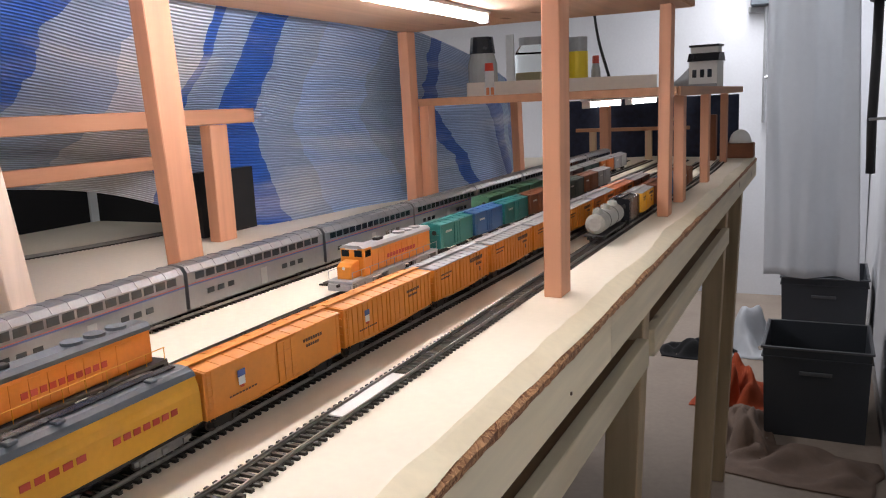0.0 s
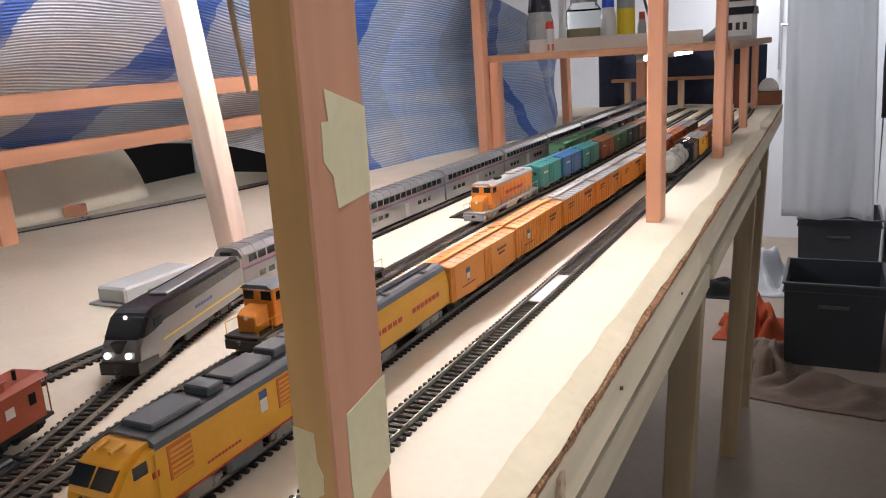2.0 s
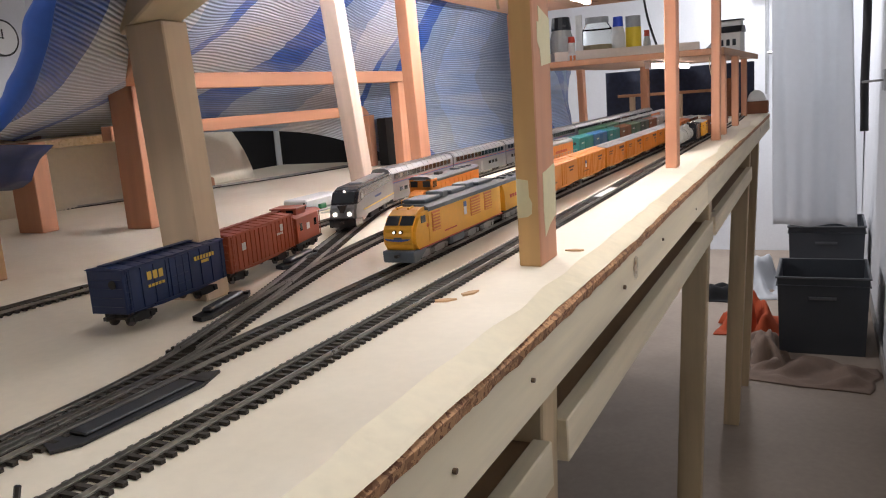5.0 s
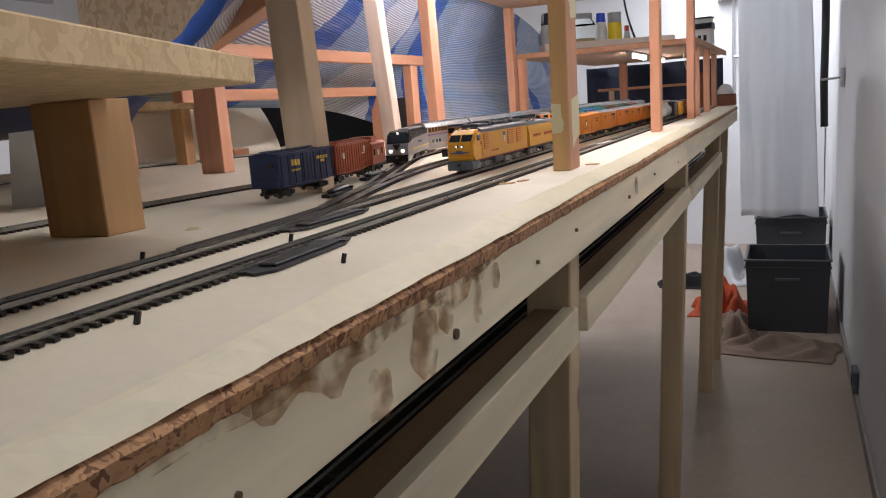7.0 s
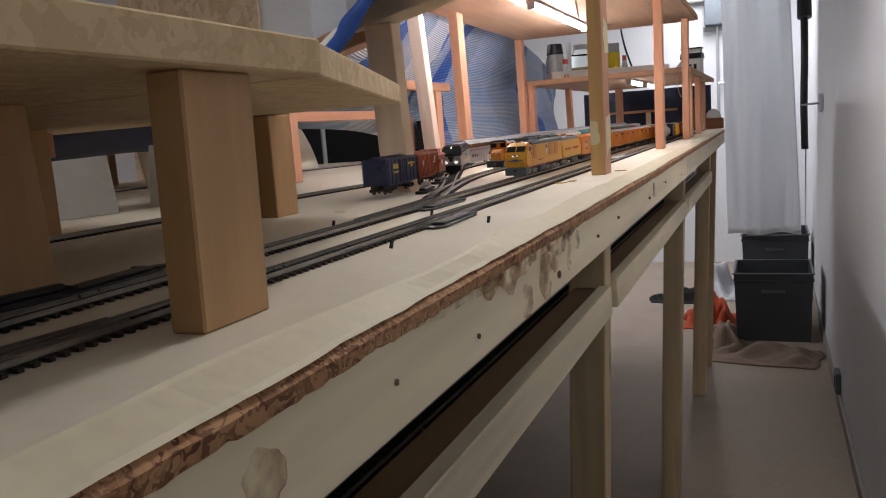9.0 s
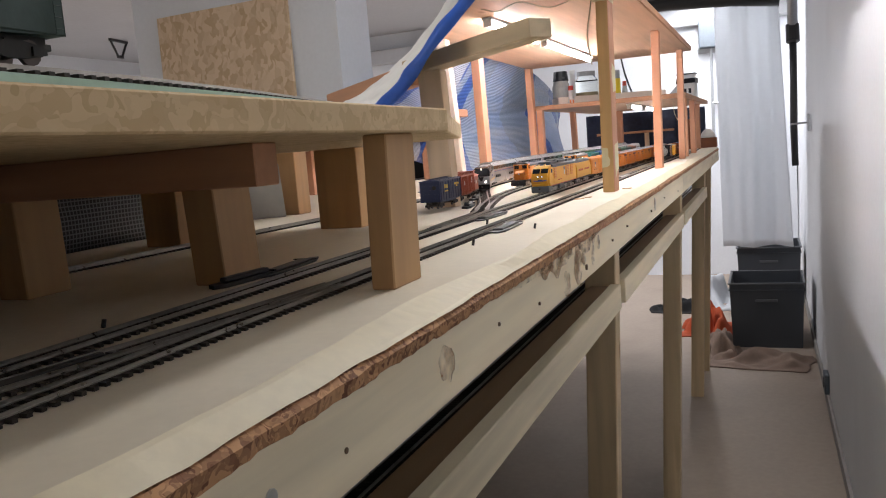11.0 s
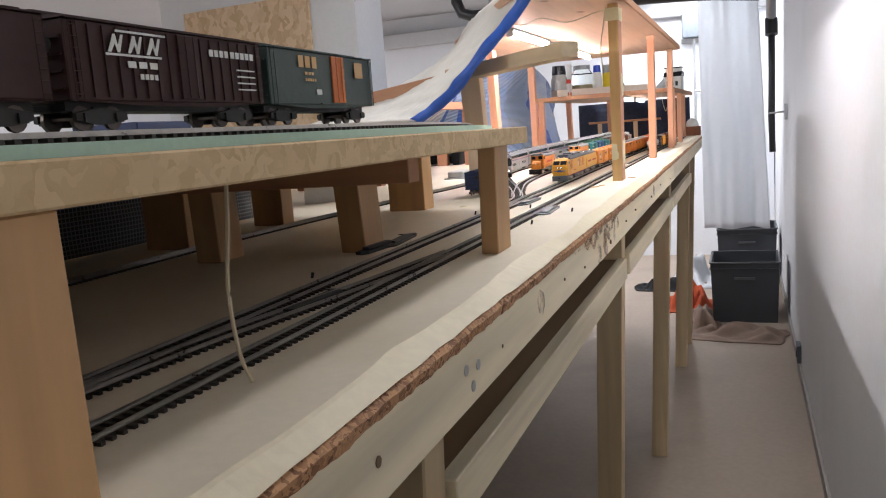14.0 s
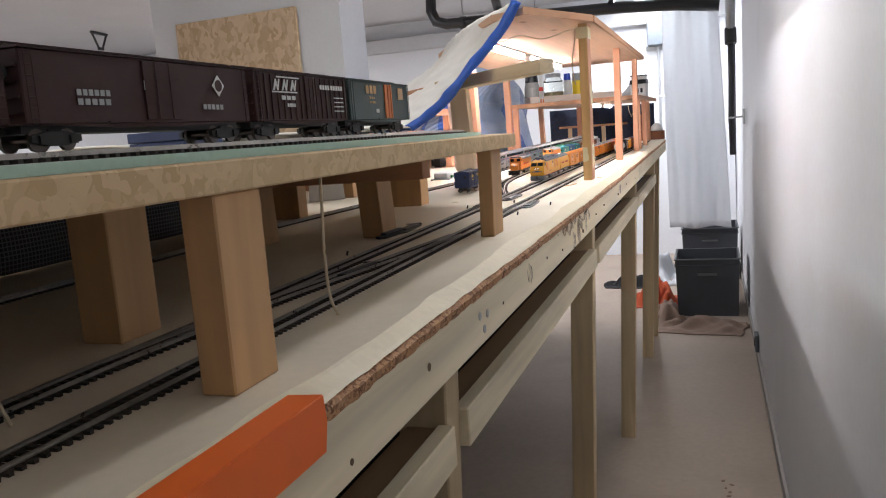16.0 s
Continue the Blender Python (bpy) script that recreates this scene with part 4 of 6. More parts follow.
def sweep(bm, line, off, w, z0, z1):
    prev = None
    for i, p in enumerate(line):
        a, b = line[max(i - 1, 0)], line[min(i + 1, len(line) - 1)]
        d = (b - a).normalized()
        s = Vector((d.y, -d.x, 0))
        c = [p + s * (off - w) + Vector((0, 0, z0)), p + s * (off + w) + Vector((0, 0, z0)), p + s * (off + w) + Vector((0, 0, z1)), p + s * (off - w) + Vector((0, 0, z1))]
        ring = [bm.verts.new(q) for q in c]
        if prev:
            for k in range(4):
                bm.faces.new((prev[k], prev[(k + 1) % 4], ring[(k + 1) % 4], ring[k]))
        else:
            bm.faces.new(ring)
        prev = ring
    bm.faces.new(prev[::-1])


def track(pts, label, m, single=None, pitch=0.0078):
    """Two rails on sleepers along a line; sleepers inside the stretch 'single' of y are pieces of their own."""
    t = thing("model_track", m, label, "track", "model tracks")
    line = smooth_line([(x, y, 0) for x, y in pts], 10)
    for off in (-0.0083, 0.0083):
        bm = bm_new()
        sweep(bm, line, off, 0.0013, 0.0021, 0.0030)
        sweep(bm, line, off, 0.0005, 0.0030, RAIL_TOP)
        part("rail", bm, M_RAILM, t, "dull nickel rail")
    rest = bm_new()
    for off in (-0.0083, 0.0083):
        sweep(rest, line, off, 0.0017, 0.0, 0.0016)
    acc, n = 0.0, 0
    for a, b in zip(line, line[1:]):
        seg = (b - a).length
        d = (b - a) / seg
        ang = math.atan2(d.y, d.x) - math.pi / 2
        while acc < seg:
            p = a + d * acc
            acc += pitch
            if single and single[0] < p.y < single[1] and n < 300:
                o = new("tie", tie_mesh)
                o.parent = t
                o.matrix_basis = Matrix.Translation(p) @ Matrix.Rotation(ang + random.uniform(-0.02, 0.02), 4, "Z")
                n += 1
            else:
                c, s = math.cos(ang), math.sin(ang)
                q = []
                for z in (0, 0.0021):
                    for sx, sy in ((-0.015, -0.0015), (0.015, -0.0015), (0.015, 0.0015), (-0.015, 0.0015)):
                        q.append(rest.verts.new((p.x + c * sx - s * sy, p.y + s * sx + c * sy, z)))
                for f in ((4, 5, 6, 7), (0, 1, 5, 4), (1, 2, 6, 5), (2, 3, 7, 6), (3, 0, 4, 7)):
                    rest.faces.new([q[k] for k in f])
        acc -= seg
    st = part("tie_strip", rest, M_TIE, t, "strip of dark plastic sleepers")
    tagged(st, kind="stuff")
    return t


DM = pose(0, 0, DECK + 0.0003)
T1 = [(-0.140, -3.1), (-0.138, -1.4), (-0.134, -0.6), (-0.131, 0.2), (-0.128, 1.2), (-0.118, 2.2), (-0.13, 2.7)]
track(T1, "dark model railway siding beside the deck edge", DM, (-1.0, 0.75))
T2 = [(-0.212, -3.1), (-0.212, -1.3), (-0.207, -0.6), (-0.205, -0.15), (-0.205, 0.4), (-0.196, 0.9), (-0.186, 1.7), (-0.185, 2.6)]
track(T2, "dark model railway main track", DM, (-1.2, 0.6))
track([(-0.213, -0.60), (-0.224, -0.40), (-0.262, -0.25), (-0.305, -0.05), (-0.325, 0.15), (-0.333, 0.4), (-0.335, 0.8), (-0.318, 1.3), (-0.312, 2.6)], "dark model railway track branching at a turnout", DM, (-0.4, 0.8))
track([(-0.236, -0.36), (-0.275, -0.22), (-0.335, -0.05), (-0.398, 0.13), (-0.445, 0.28), (-0.462, 0.42)], "dark crossover track between two lines", DM, (-0.3, 0.42))
track([(-0.545, -3.1), (-0.545, -1.2), (-0.54, -0.8), (-0.50, -0.3), (-0.468, 0.0), (-0.462, 0.4), (-0.458, 1.0), (-0.45, 2.7)], "dark model railway passenger track", DM, (-0.9, 0.9))
track([(-0.385, 0.75), (-0.387, 1.2), (-0.380, 2.0), (-0.37, 2.7)], "dark model railway storage track", DM)
track([(-0.255, 1.1), (-0.253, 1.8), (-0.25, 2.7)], "dark model railway storage track", DM)
track([(-1.30, -0.3), (-1.22, 0.2), (-1.10, 0.52), (-1.0, 0.84), (-0.95, 1.12)], "dark rear track in front of the backscene", DM)
track([(-0.212, -1.62), (-0.195, -1.40), (-0.165, -1.2), (-0.14, -1.0)], "dark crossover track under the shelf", DM)
sh = [(-0.100, -2.9 + oy), (-0.100, -1.75 + oy), (-0.102, -1.45 + oy), (-0.108, -1.22 + oy), (-0.165, -0.90 + oy), (-0.255, -0.57 + oy)]
track(sh, "model railway track on green foam along the shelf", SHELF @ pose(0, 0, 0.0062), (-1.75 + oy - 0.1, 1.3))
track([(-0.175, -3.0), (-0.175, 2.8)], "black hidden track on the lower shelf", pose(0, 0, 0.9853))

# scrap of white card laid between the rails
for y0, y1 in ((0.374, 0.470),):
    solid("white_strip", box(bm_new(), -0.0065, 0.0065, y0, y1, 0, 0.0012), M_WHITE, "strip of white card between the rails", "card", pose(-0.130, 0, DECK + 0.0026))
solid("glue_blob", rod(bm_new(), (0, 0, 0), (0, 0, 0.002), 0.008, 9, 0.004), M_TAPE, "dried yellow glue blob on the deck", "blob", pose(-0.30, -0.49, DECK))
for gx, gy in ((-0.112, -0.20), (-0.10, -0.175), (-0.06, 0.005)):
    bm = bm_new()
    prism(bm, [(-0.008, -0.002), (0.002, -0.004), (0.011, 0.001), (0.004, 0.004), (-0.006, 0.003)], "z", 0, 0.0015)
    solid("wood_shaving", bm, M_POSTB, "curled wood shaving on the deck", "shaving", pose(gx, gy, DECK, 0, 0, gx * 3000), group="wood shavings")


def switch_motor(x, y, rz, big=False):
    s = thing("switch_motor", pose(x, y, DECK + 0.0004, 0, 0, rz), "dark plastic turnout motor beside the track", "switch motor", "switch motors")
    bm = bm_new()
    L, w, h = (0.062, 0.011, 0.004) if big else (0.045, 0.008, 0.008)
    prism(bm, [(-L, -w * 0.3), (-L * 0.8, -w), (L * 0.6, -w), (L, -w * 0.2), (L * 0.9, w * 0.6), (L * 0.2, w), (-L * 0.9, w)], "z", 0, h * 0.45)
    part("base", bm, M_DARKPL, s)
    bm = box(bm_new(), -L * 0.7, L * 0.6, -w * 0.6, w * 0.6, h * 0.45, h, h * 0.2)
    part("cover", bm, M_DARKPL, s)
    part("lever", box(bm_new(), L * 0.65, L * 0.72, -w * 0.9, w * 1.5, h * 0.45, h * 0.7), M_PIPE, s)


for x, y, rz, big in ((-0.344, -0.07, 100, False), (-0.404, 0.135, 103, False), (-0.294, -0.25, 103, False), (-0.440, 0.24, 100, False), (-0.116, -0.60, 92, True), (-0.186, -0.45, 88, True),
                      (-0.178, -1.25, 88, True), (-0.252, -0.89, 95, True), (-0.252, -0.96, 84, False)):
    switch_motor(x, y, rz, big)
for x, y in ((-0.105, -0.76), (-0.16, -0.55), (-0.235, -0.62), (-0.10, -0.98), (-0.245, -1.14), (-0.075, -0.62)):
    solid("track_pin", rod(bm_new(), (0, 0, 0), (0.001, 0.001, 0.006), 0.0016, 6), M_PIPE, "small black pin pushed into the deck", "pin", pose(x, y, DECK), group="track pins")

# detector box with green plugs
det = thing("detector_box", pose(-0.578, 0.305, DECK), "pale grey electronics box with green plugs", "electronics box")
part("base_plate", box(bm_new(), -0.031, 0.031, -0.06, 0.06, 0, 0.003, 0.001), M_LGREY, det)
part("lid", box(bm_new(), -0.022, 0.022, -0.054, 0.054, 0.003, 0.021, 0.0025), shade("pale_grey_plastic", (0.5, 0.52, 0.52), 0.45, vary=0.05), det)
for py in (-0.015, 0.028):
    part("plug", box(bm_new(), 0.0221, 0.028, py - 0.008, py + 0.008, 0.003, 0.011, 0.001), shade("green_plug", (0.02, 0.16, 0.06), 0.4), det, "green terminal plug")
part("lead", curve_rod(smooth_line([(0.028, 0.03, 0.004), (0.05, 0.02, 0.001), (0.06, -0.02, 0.002), (0.045, -0.05, 0.001), (0.08, -0.04, 0.001)]), 0.0008), M_PALE, det, "thin white lead")
for x, y, h, z in ((-0.108, -1.465, 0.128, DECK), (-0.19, -1.735, 0.13, DECK)):
    bm = curve_rod(smooth_line([(0.004, 0.004, 0.0), (0.0, 0.0, 0.02), (0.003, -0.008, 0.06), (-0.002, 0.006, 0.1), (-0.004, 0.012, h)]), 0.0014)
    solid("hanging_wire", bm, M_WIRE, "pale wire hanging down through the shelf", "wire", pose(x, y, z + 0.0005), group="hanging wires")
# orange tape over the fascia
tape = thing("orange_tape", pose(0, -2.0, DECK), "bright orange tape folded over the deck edge", "tape")
part("front_flap", prism(bm_new(), [(-0.3, -0.034), (0.336, -0.034), (0.341, -0.016), (0.339, 0.0006), (-0.3, 0.0006)], "x", -0.0185, -0.0178), M_ORANGE_TAPE, tape)
part("top_flap", prism(bm_new(), [(-0.042, -0.3), (-0.0186, -0.3), (-0.0186, 0.339), (-0.040, 0.336)], "z", 0.0006, 0.0012), M_ORANGE_TAPE, tape)


# ---------- rolling stock ----------
wheel_bm = bm_new()
for sx in (-1, 1):
    rod(wheel_bm, (sx * 0.0072, 0, 0.0055), (sx * 0.0092, 0, 0.0055), 0.0055, 12)
rod(wheel_bm, (-0.0075, 0, 0.0055), (0.0075, 0, 0.0055), 0.0012, 6)
WHEELSET = mesh_of("wheelset", wheel_bm, M_WHEEL)


def truck_mesh(material, axles, gap):
    bm = bm_new()
    h = gap * (axles - 1) / 2
    for sx in (-1, 1):
        x0, x1 = sorted((sx * 0.0098, sx * 0.0122))
        prism(bm, [(-h - 0.006, 0.0045), (-h - 0.006, 0.0075), (-h * 0.5, 0.0095), (h * 0.5, 0.0095), (h + 0.006, 0.0075), (h + 0.006, 0.0045), (h * 0.5, 0.0025), (-h * 0.5, 0.0025)], "x", x0, x1)
        for k in range(axles):
            y = -h + gap * k
            box(bm, *sorted((sx * 0.0118, sx * 0.0134)), y - 0.0022, y + 0.0022, 0.0035, 0.0075)
    box(bm, -0.0098, 0.0098, -0.003, 0.003, 0.006, 0.0105)
    return mesh_of("truck", bm, material)


TR_DARK2, TR_SILV2, TR_SILV3, TR_GREY3, TR_DARK3 = truck_mesh(M_UNDER, 2, 0.019), truck_mesh(M_TRUCK, 2, 0.025), truck_mesh(M_TRUCK, 3, 0.019), truck_mesh(M_LGREY, 3, 0.019), truck_mesh(M_UNDER, 3, 0.019)


def add_truck(parent, y, mesh, axles=2, gap=0.019):
    t = new("truck", mesh)
    t.parent = parent
    t.location = (0, y, 0)
    for k in range(axles):
        w = new("wheelset", WHEELSET)
        w.parent = t
        w.location = (0, gap * (k - (axles - 1) / 2), 0)


def couplers(parent, L):
    for y0, y1 in ((-0.006, 0.004), (L - 0.004, L + 0.006)):
        part("coupler", box(bm_new(), -0.0018, 0.0018, y0, y1, 0.0085, 0.0115, 0.0004), M_UNDER, parent)


def mark(parent, x, y0, y1, z0, z1, material, name="lettering_bar"):
    """A flat painted mark on a side at x; x's sign tells which side."""
    xs = sorted((x, x + (0.0003 if x > 0 else -0.0003)))
    part(name, box(bm_new(), xs[0], xs[1], y0, y1, z0, z1), material, parent)


def stepped(parent, x, y0, z0, w, h, n, material, skew=0.0):
    """A row of n bars standing for a word."""
    for k in range(n):
        a = y0 + w * k / n
        mark(parent, x, a, a + w / n * 0.72, z0 + skew * k, z0 + h + skew * k, material)


W = 0.0172
PIECES = {}


def RIB():
    return box(bm_new(), -0.0007, 0.0007, -0.0005, 0.0005, -0.0155, 0.0155)


def END_RIB():
    return box(bm_new(), -W + 0.002, W - 0.002, -0.0007, 0.0007, -0.0005, 0.0005)


def ROOF_RIB():
    return prism(bm_new(), [(-W - 0.0009, 0.0475), (0, 0.0501), (W + 0.0009, 0.0475), (W + 0.0009, 0.0470), (0, 0.0494), (-W - 0.0009, 0.0470)], "y", -0.0006, 0.0006)


def piece(name, shape, material, parent, place):
    """One of many alike pieces on shared mesh data."""
    key = (name, material.name)
    if key not in PIECES:
        PIECES[key] = mesh_of(name, shape(), material)
    o = new(name, PIECES[key])
    o.parent = parent
    o.location = place



def boxcar(m, L, paint, roof, label, door=None, ribs=0, marks="", roof_ribs=11, category="boxcar", rider=True):
    c = thing("boxcar", m, label, category, "freight cars")
    bm = box(bm_new(), -W, W, 0.0, L, 0.0125, 0.0465, 0.0006)
    part("body", bm, paint, c)
    for k in range(ribs):
        y = 0.005 + (L - 0.01) * k / (ribs - 1)
        for sx in (-1, 1):
            piece("side_rib", RIB, paint, c, (sx * (W + 0.0002), y, 0.0295))
    for y in (-0.0001, L + 0.0001):
        for k in range(4):
            piece("end_rib", END_RIB, paint, c, (0, y, 0.018 + k * 0.007))
    for sx in (-1, 1):
        bm = prism(bm_new(), [(0.008, 0.0124), (L - 0.008, 0.0124), (L * 0.68, 0.0105), (L * 0.32, 0.0105)], "x", *sorted((sx * (W - 0.002), sx * (W - 0.0006))))
        part("side_sill", bm, paint, c)
    bm = prism(bm_new(), [(-W - 0.0008, 0.0466), (W + 0.0008, 0.0466), (W + 0.0008, 0.0472), (0, 0.0496), (-W - 0.0008, 0.0472)], "y", -0.0008, L + 0.0008)
    part("roof", bm, roof, c)
    for k in range(roof_ribs):
        piece("roof_rib", ROOF_RIB, roof, c, (0, 0.002 + (L - 0.004) * k / (roof_ribs - 1), 0))
    if rider:
        part("running_board", box(bm_new(), -0.0035, 0.0035, -0.002, L + 0.002, 0.0504, 0.0510), roof, c)
    part("underframe", box(bm_new(), -0.009, 0.009, 0.004, L - 0.004, 0.0085, 0.0124), M_UNDER, c)
    if door:
        dm, d0, d1 = door
        for sx in (-1, 1):
            bm = box(bm_new(), *sorted((sx * W, sx * (W + 0.0012))), d0, d1, 0.014, 0.0455, 0.0002)
            for k in range(1, 4):
                box(bm, *sorted((sx * W, sx * (W + 0.0016))), d0, d1, 0.014 + k * 0.0075, 0.0146 + k * 0.0075)
            dd = part("door", bm, dm, c)
            for y in (d0 + (d1 - d0) * 0.3, d0 + (d1 - d0) * 0.7):
                part("latch_rod", rod(bm_new(), (sx * (W + 0.002), y, 0.0145), (sx * (W + 0.002), y, 0.045), 0.0004, 5), dm, dd)
            part("door_track", box(bm_new(), *sorted((sx * W, sx * (W + 0.0012))), max(0.01, d0 - (d1 - d0)), d1 + 0.004, 0.0128, 0.0137), paint, c)
    for sx in (-1, 1):
        for y in (0.004, L - 0.004):
            bm = bm_new()
            for dy in (-0.0022, 0.0022):
                rod(bm, (sx * (W + 0.0011), y + dy, 0.012), (sx * (W + 0.0011), y + dy, 0.0465), 0.0003, 4)
            for k in range(7):
                rod(bm, (sx * (W + 0.0011), y - 0.0022, 0.015 + k * 0.0048), (sx * (W + 0.0011), y + 0.0022, 0.015 + k * 0.0048), 0.00025, 4)
            part("ladder", bm, paint, c)
    part("brake_wheel", rod(bm_new(), (0.008, -0.0012, 0.036), (0.008, -0.002, 0.036), 0.0035, 10), M_UNDER, c)
    add_truck(c, 0.022, TR_DARK2)
    add_truck(c, L - 0.022, TR_DARK2)
    couplers(c, L)
    for sx in (1, -1):
        x = sx * (W + 0.0008)
        if marks == "shield":
            mark(c, x, L * 0.20, L * 0.20 + 0.008, 0.0335, 0.0385, M_BLUEM, "emblem")
            mark(c, x, L * 0.20 + 0.0006, L * 0.20 + 0.0074, 0.0275, 0.0334, M_PALE, "emblem")
            mark(c, x, L * 0.20 + 0.002, L * 0.20 + 0.006, 0.0255, 0.0274, M_REDM, "emblem")
            stepped(c, x, L * 0.68, 0.036, 0.026, 0.0026, 8, M_DKMARK)
            stepped(c, x, L * 0.70, 0.0315, 0.018, 0.0022, 6, M_DKMARK)
            stepped(c, x, L * 0.14, 0.0215, 0.03, 0.0012, 9, M_DKMARK)
        elif marks == "words":
            stepped(c, x, L * 0.62, 0.037, 0.036, 0.0045, 9, M_DKMARK)
            stepped(c, x, L * 0.74, 0.031, 0.016, 0.003, 4, M_DKMARK)
            stepped(c, x, L * 0.10, 0.037, 0.026, 0.0018, 8, M_DKMARK)
            stepped(c, x, L * 0.10, 0.033, 0.022, 0.0015, 7, M_DKMARK)
            mark(c, x, L * 0.80, L * 0.80 + 0.003, 0.023, 0.028, M_DKMARK)
        elif marks == "yellow":
            stepped(c, x, L * 0.20, 0.0335, 0.020, 0.0065, 3, M_YEL, -0.0002)
            stepped(c, x, L * 0.20, 0.0275, 0.020, 0.0022, 5, M_YEL)
            stepped(c, x, L * 0.66, 0.036, 0.028, 0.0035, 7, M_YEL)
            mark(c, x, L * 0.73, L * 0.73 + 0.010, 0.0325, 0.0350, M_YEL)
        elif marks == "white":
            mark(c, x, L * 0.16, L * 0.16 + 0.007, 0.030, 0.037, M_PALE, "emblem")
            stepped(c, x, L * 0.70, 0.031, 0.014, 0.002, 4, M_PALE)
            mark(c, x, L * 0.76, L * 0.76 + 0.006, 0.034, 0.041, M_PALE, "emblem")
        elif marks == "buff":
            stepped(c, x, L * 0.24, 0.036, 0.026, 0.0075, 3, M_TANMARK)
            stepped(c, x, L * 0.29, 0.0315, 0.013, 0.0018, 3, M_TANMARK)
            stepped(c, x, L * 0.29, 0.0275, 0.015, 0.0018, 5, M_TANMARK)
            mark(c, x, L * 0.385, L * 0.385 + 0.007, 0.019, 0.0225, M_PALE)
            mark(c, x, L * 0.79, L * 0.79 + 0.013, 0.032, 0.043, M_TANMARK, "emblem")
        elif marks == "diamond":
            bm = prism(bm_new(), [(L * 0.78, 0.0345), (L * 0.78 + 0.0065, 0.041), (L * 0.78 + 0.013, 0.0345), (L * 0.78 + 0.0065, 0.028)], "x", *sorted((x, x + sx * 0.0003)))
            e = part("emblem", bm, M_PALE, c, "white diamond emblem")
            part("emblem_disc", rod(bm_new(), (x + sx * 0.0002, L * 0.78 + 0.0065, 0.0345), (x + sx * 0.0006, L * 0.78 + 0.0065, 0.0345), 0.0036, 14), paint, e)
            stepped(c, x, L * 0.72, 0.020, 0.022, 0.003, 5, M_LGREY)
            stepped(c, x, L * 0.17, 0.026, 0.024, 0.003, 6, M_LGREY)
            stepped(c, x, L * 0.17, 0.0215, 0.024, 0.003, 5, M_LGREY)
            mark(c, x, L * 0.44, L * 0.44 + 0.004, 0.030, 0.035, M_PALE)
        elif marks == "bars":
            mark(c, x, L * 0.20, L * 0.43, 0.0430, 0.0440, M_PALE)
            mark(c, x, L * 0.15, L * 0.40, 0.0325, 0.0335, M_PALE)
            for k in range(3):
                y = L * (0.16 + 0.085 * k)
                bm = prism(bm_new(), [(y, 0.034), (y + 0.004, 0.042), (y + 0.0055, 0.042), (y + 0.0065, 0.037), (y + 0.009, 0.042), (y + 0.0105, 0.042), (y + 0.0075, 0.034), (y + 0.006, 0.034), (y + 0.0048, 0.038), (y + 0.002, 0.034)], "x", *sorted((x, x + sx * 0.0003)))
                part("emblem_stroke", bm, M_PALE, c)
            stepped(c, x, L * 0.24, 0.0275, 0.022, 0.003, 3, M_PALE)
            stepped(c, x, L * 0.29, 0.0225, 0.013, 0.0025, 4, M_PALE)
            stepped(c, x, L * 0.66, 0.0365, 0.018, 0.0035, 4, M_PALE)
            stepped(c, x, L * 0.79, 0.0365, 0.023, 0.0035, 5, M_PALE)
            for k in range(4):
                mark(c, x, L * 0.82, L * 0.94, 0.0195 + k * 0.0035, 0.0203 + k * 0.0035, M_PALE)
        elif marks == "plain":
            stepped(c, x, L * 0.15, 0.034, 0.02, 0.003, 5, M_PALE)
    return c


def on(x, y, rz=0.0, z=DECK + 0.0003 + RAIL_TOP):
    return pose(x, y, z, 0, 0, rz)


def t2x(y):
    return np.interp(y, [-0.6, -0.15, 0.4, 0.9, 1.7, 2.6], [-0.206, -0.205, -0.205, -0.196, -0.186, -0.185])


# yellow reefers behind the turbine locomotive
yy = 0.3055
for k in range(2):
    boxcar(on(t2x(yy), yy, -0.9), 0.163, M_UPO, M_UPO, "yellow-orange refrigerator car with an emblem and matching roof", (M_UPO, 0.078, 0.100), 19 if k else 0, "shield", category="refrigerator car")
    yy += 0.172
for k in range(4):
    boxcar(on(t2x(yy), yy, -0.9), 0.142, M_UPO, M_LGREY, "orange refrigerator car with a pale grey roof", (M_UPO, 0.062, 0.082), 15, "words", category="refrigerator car")
    yy += 0.1515
for k, pm in enumerate((M_ORG, M_ORG, M_RUST)):
    boxcar(on(t2x(yy), yy, -0.5), 0.142, pm, M_LGREY if k != 1 else pm, "deep orange refrigerator car far along the train", (pm, 0.062, 0.082), 11, "words", category="refrigerator car")
    yy += 0.1515
# cars standing on the third track
yy = 0.932
for pm, mk in ((M_TEAL, "plain"), (M_MBLUE, "plain"), (M_TEAL, "plain"), (M_RUST, "plain"), (M_GREEN, "plain"), (M_DGREEN, "plain"), (M_RUST, "plain"), (M_LGREY, "plain")):
    name = {M_TEAL: "teal", M_MBLUE: "blue", M_RUST: "rust brown", M_GREEN: "green", M_DGREEN: "dark green", M_LGREY: "grey"}[pm]
    boxcar(on(np.interp(yy, [0.8, 1.3, 2.6], [-0.334, -0.318, -0.312]), yy, -1.2), 0.110, pm, pm, name + " boxcar standing in a row of cars", (pm, 0.045, 0.067), 0, mk, roof_ribs=6)
    yy += 0.1175
# cars on the storage track
yy = 1.25
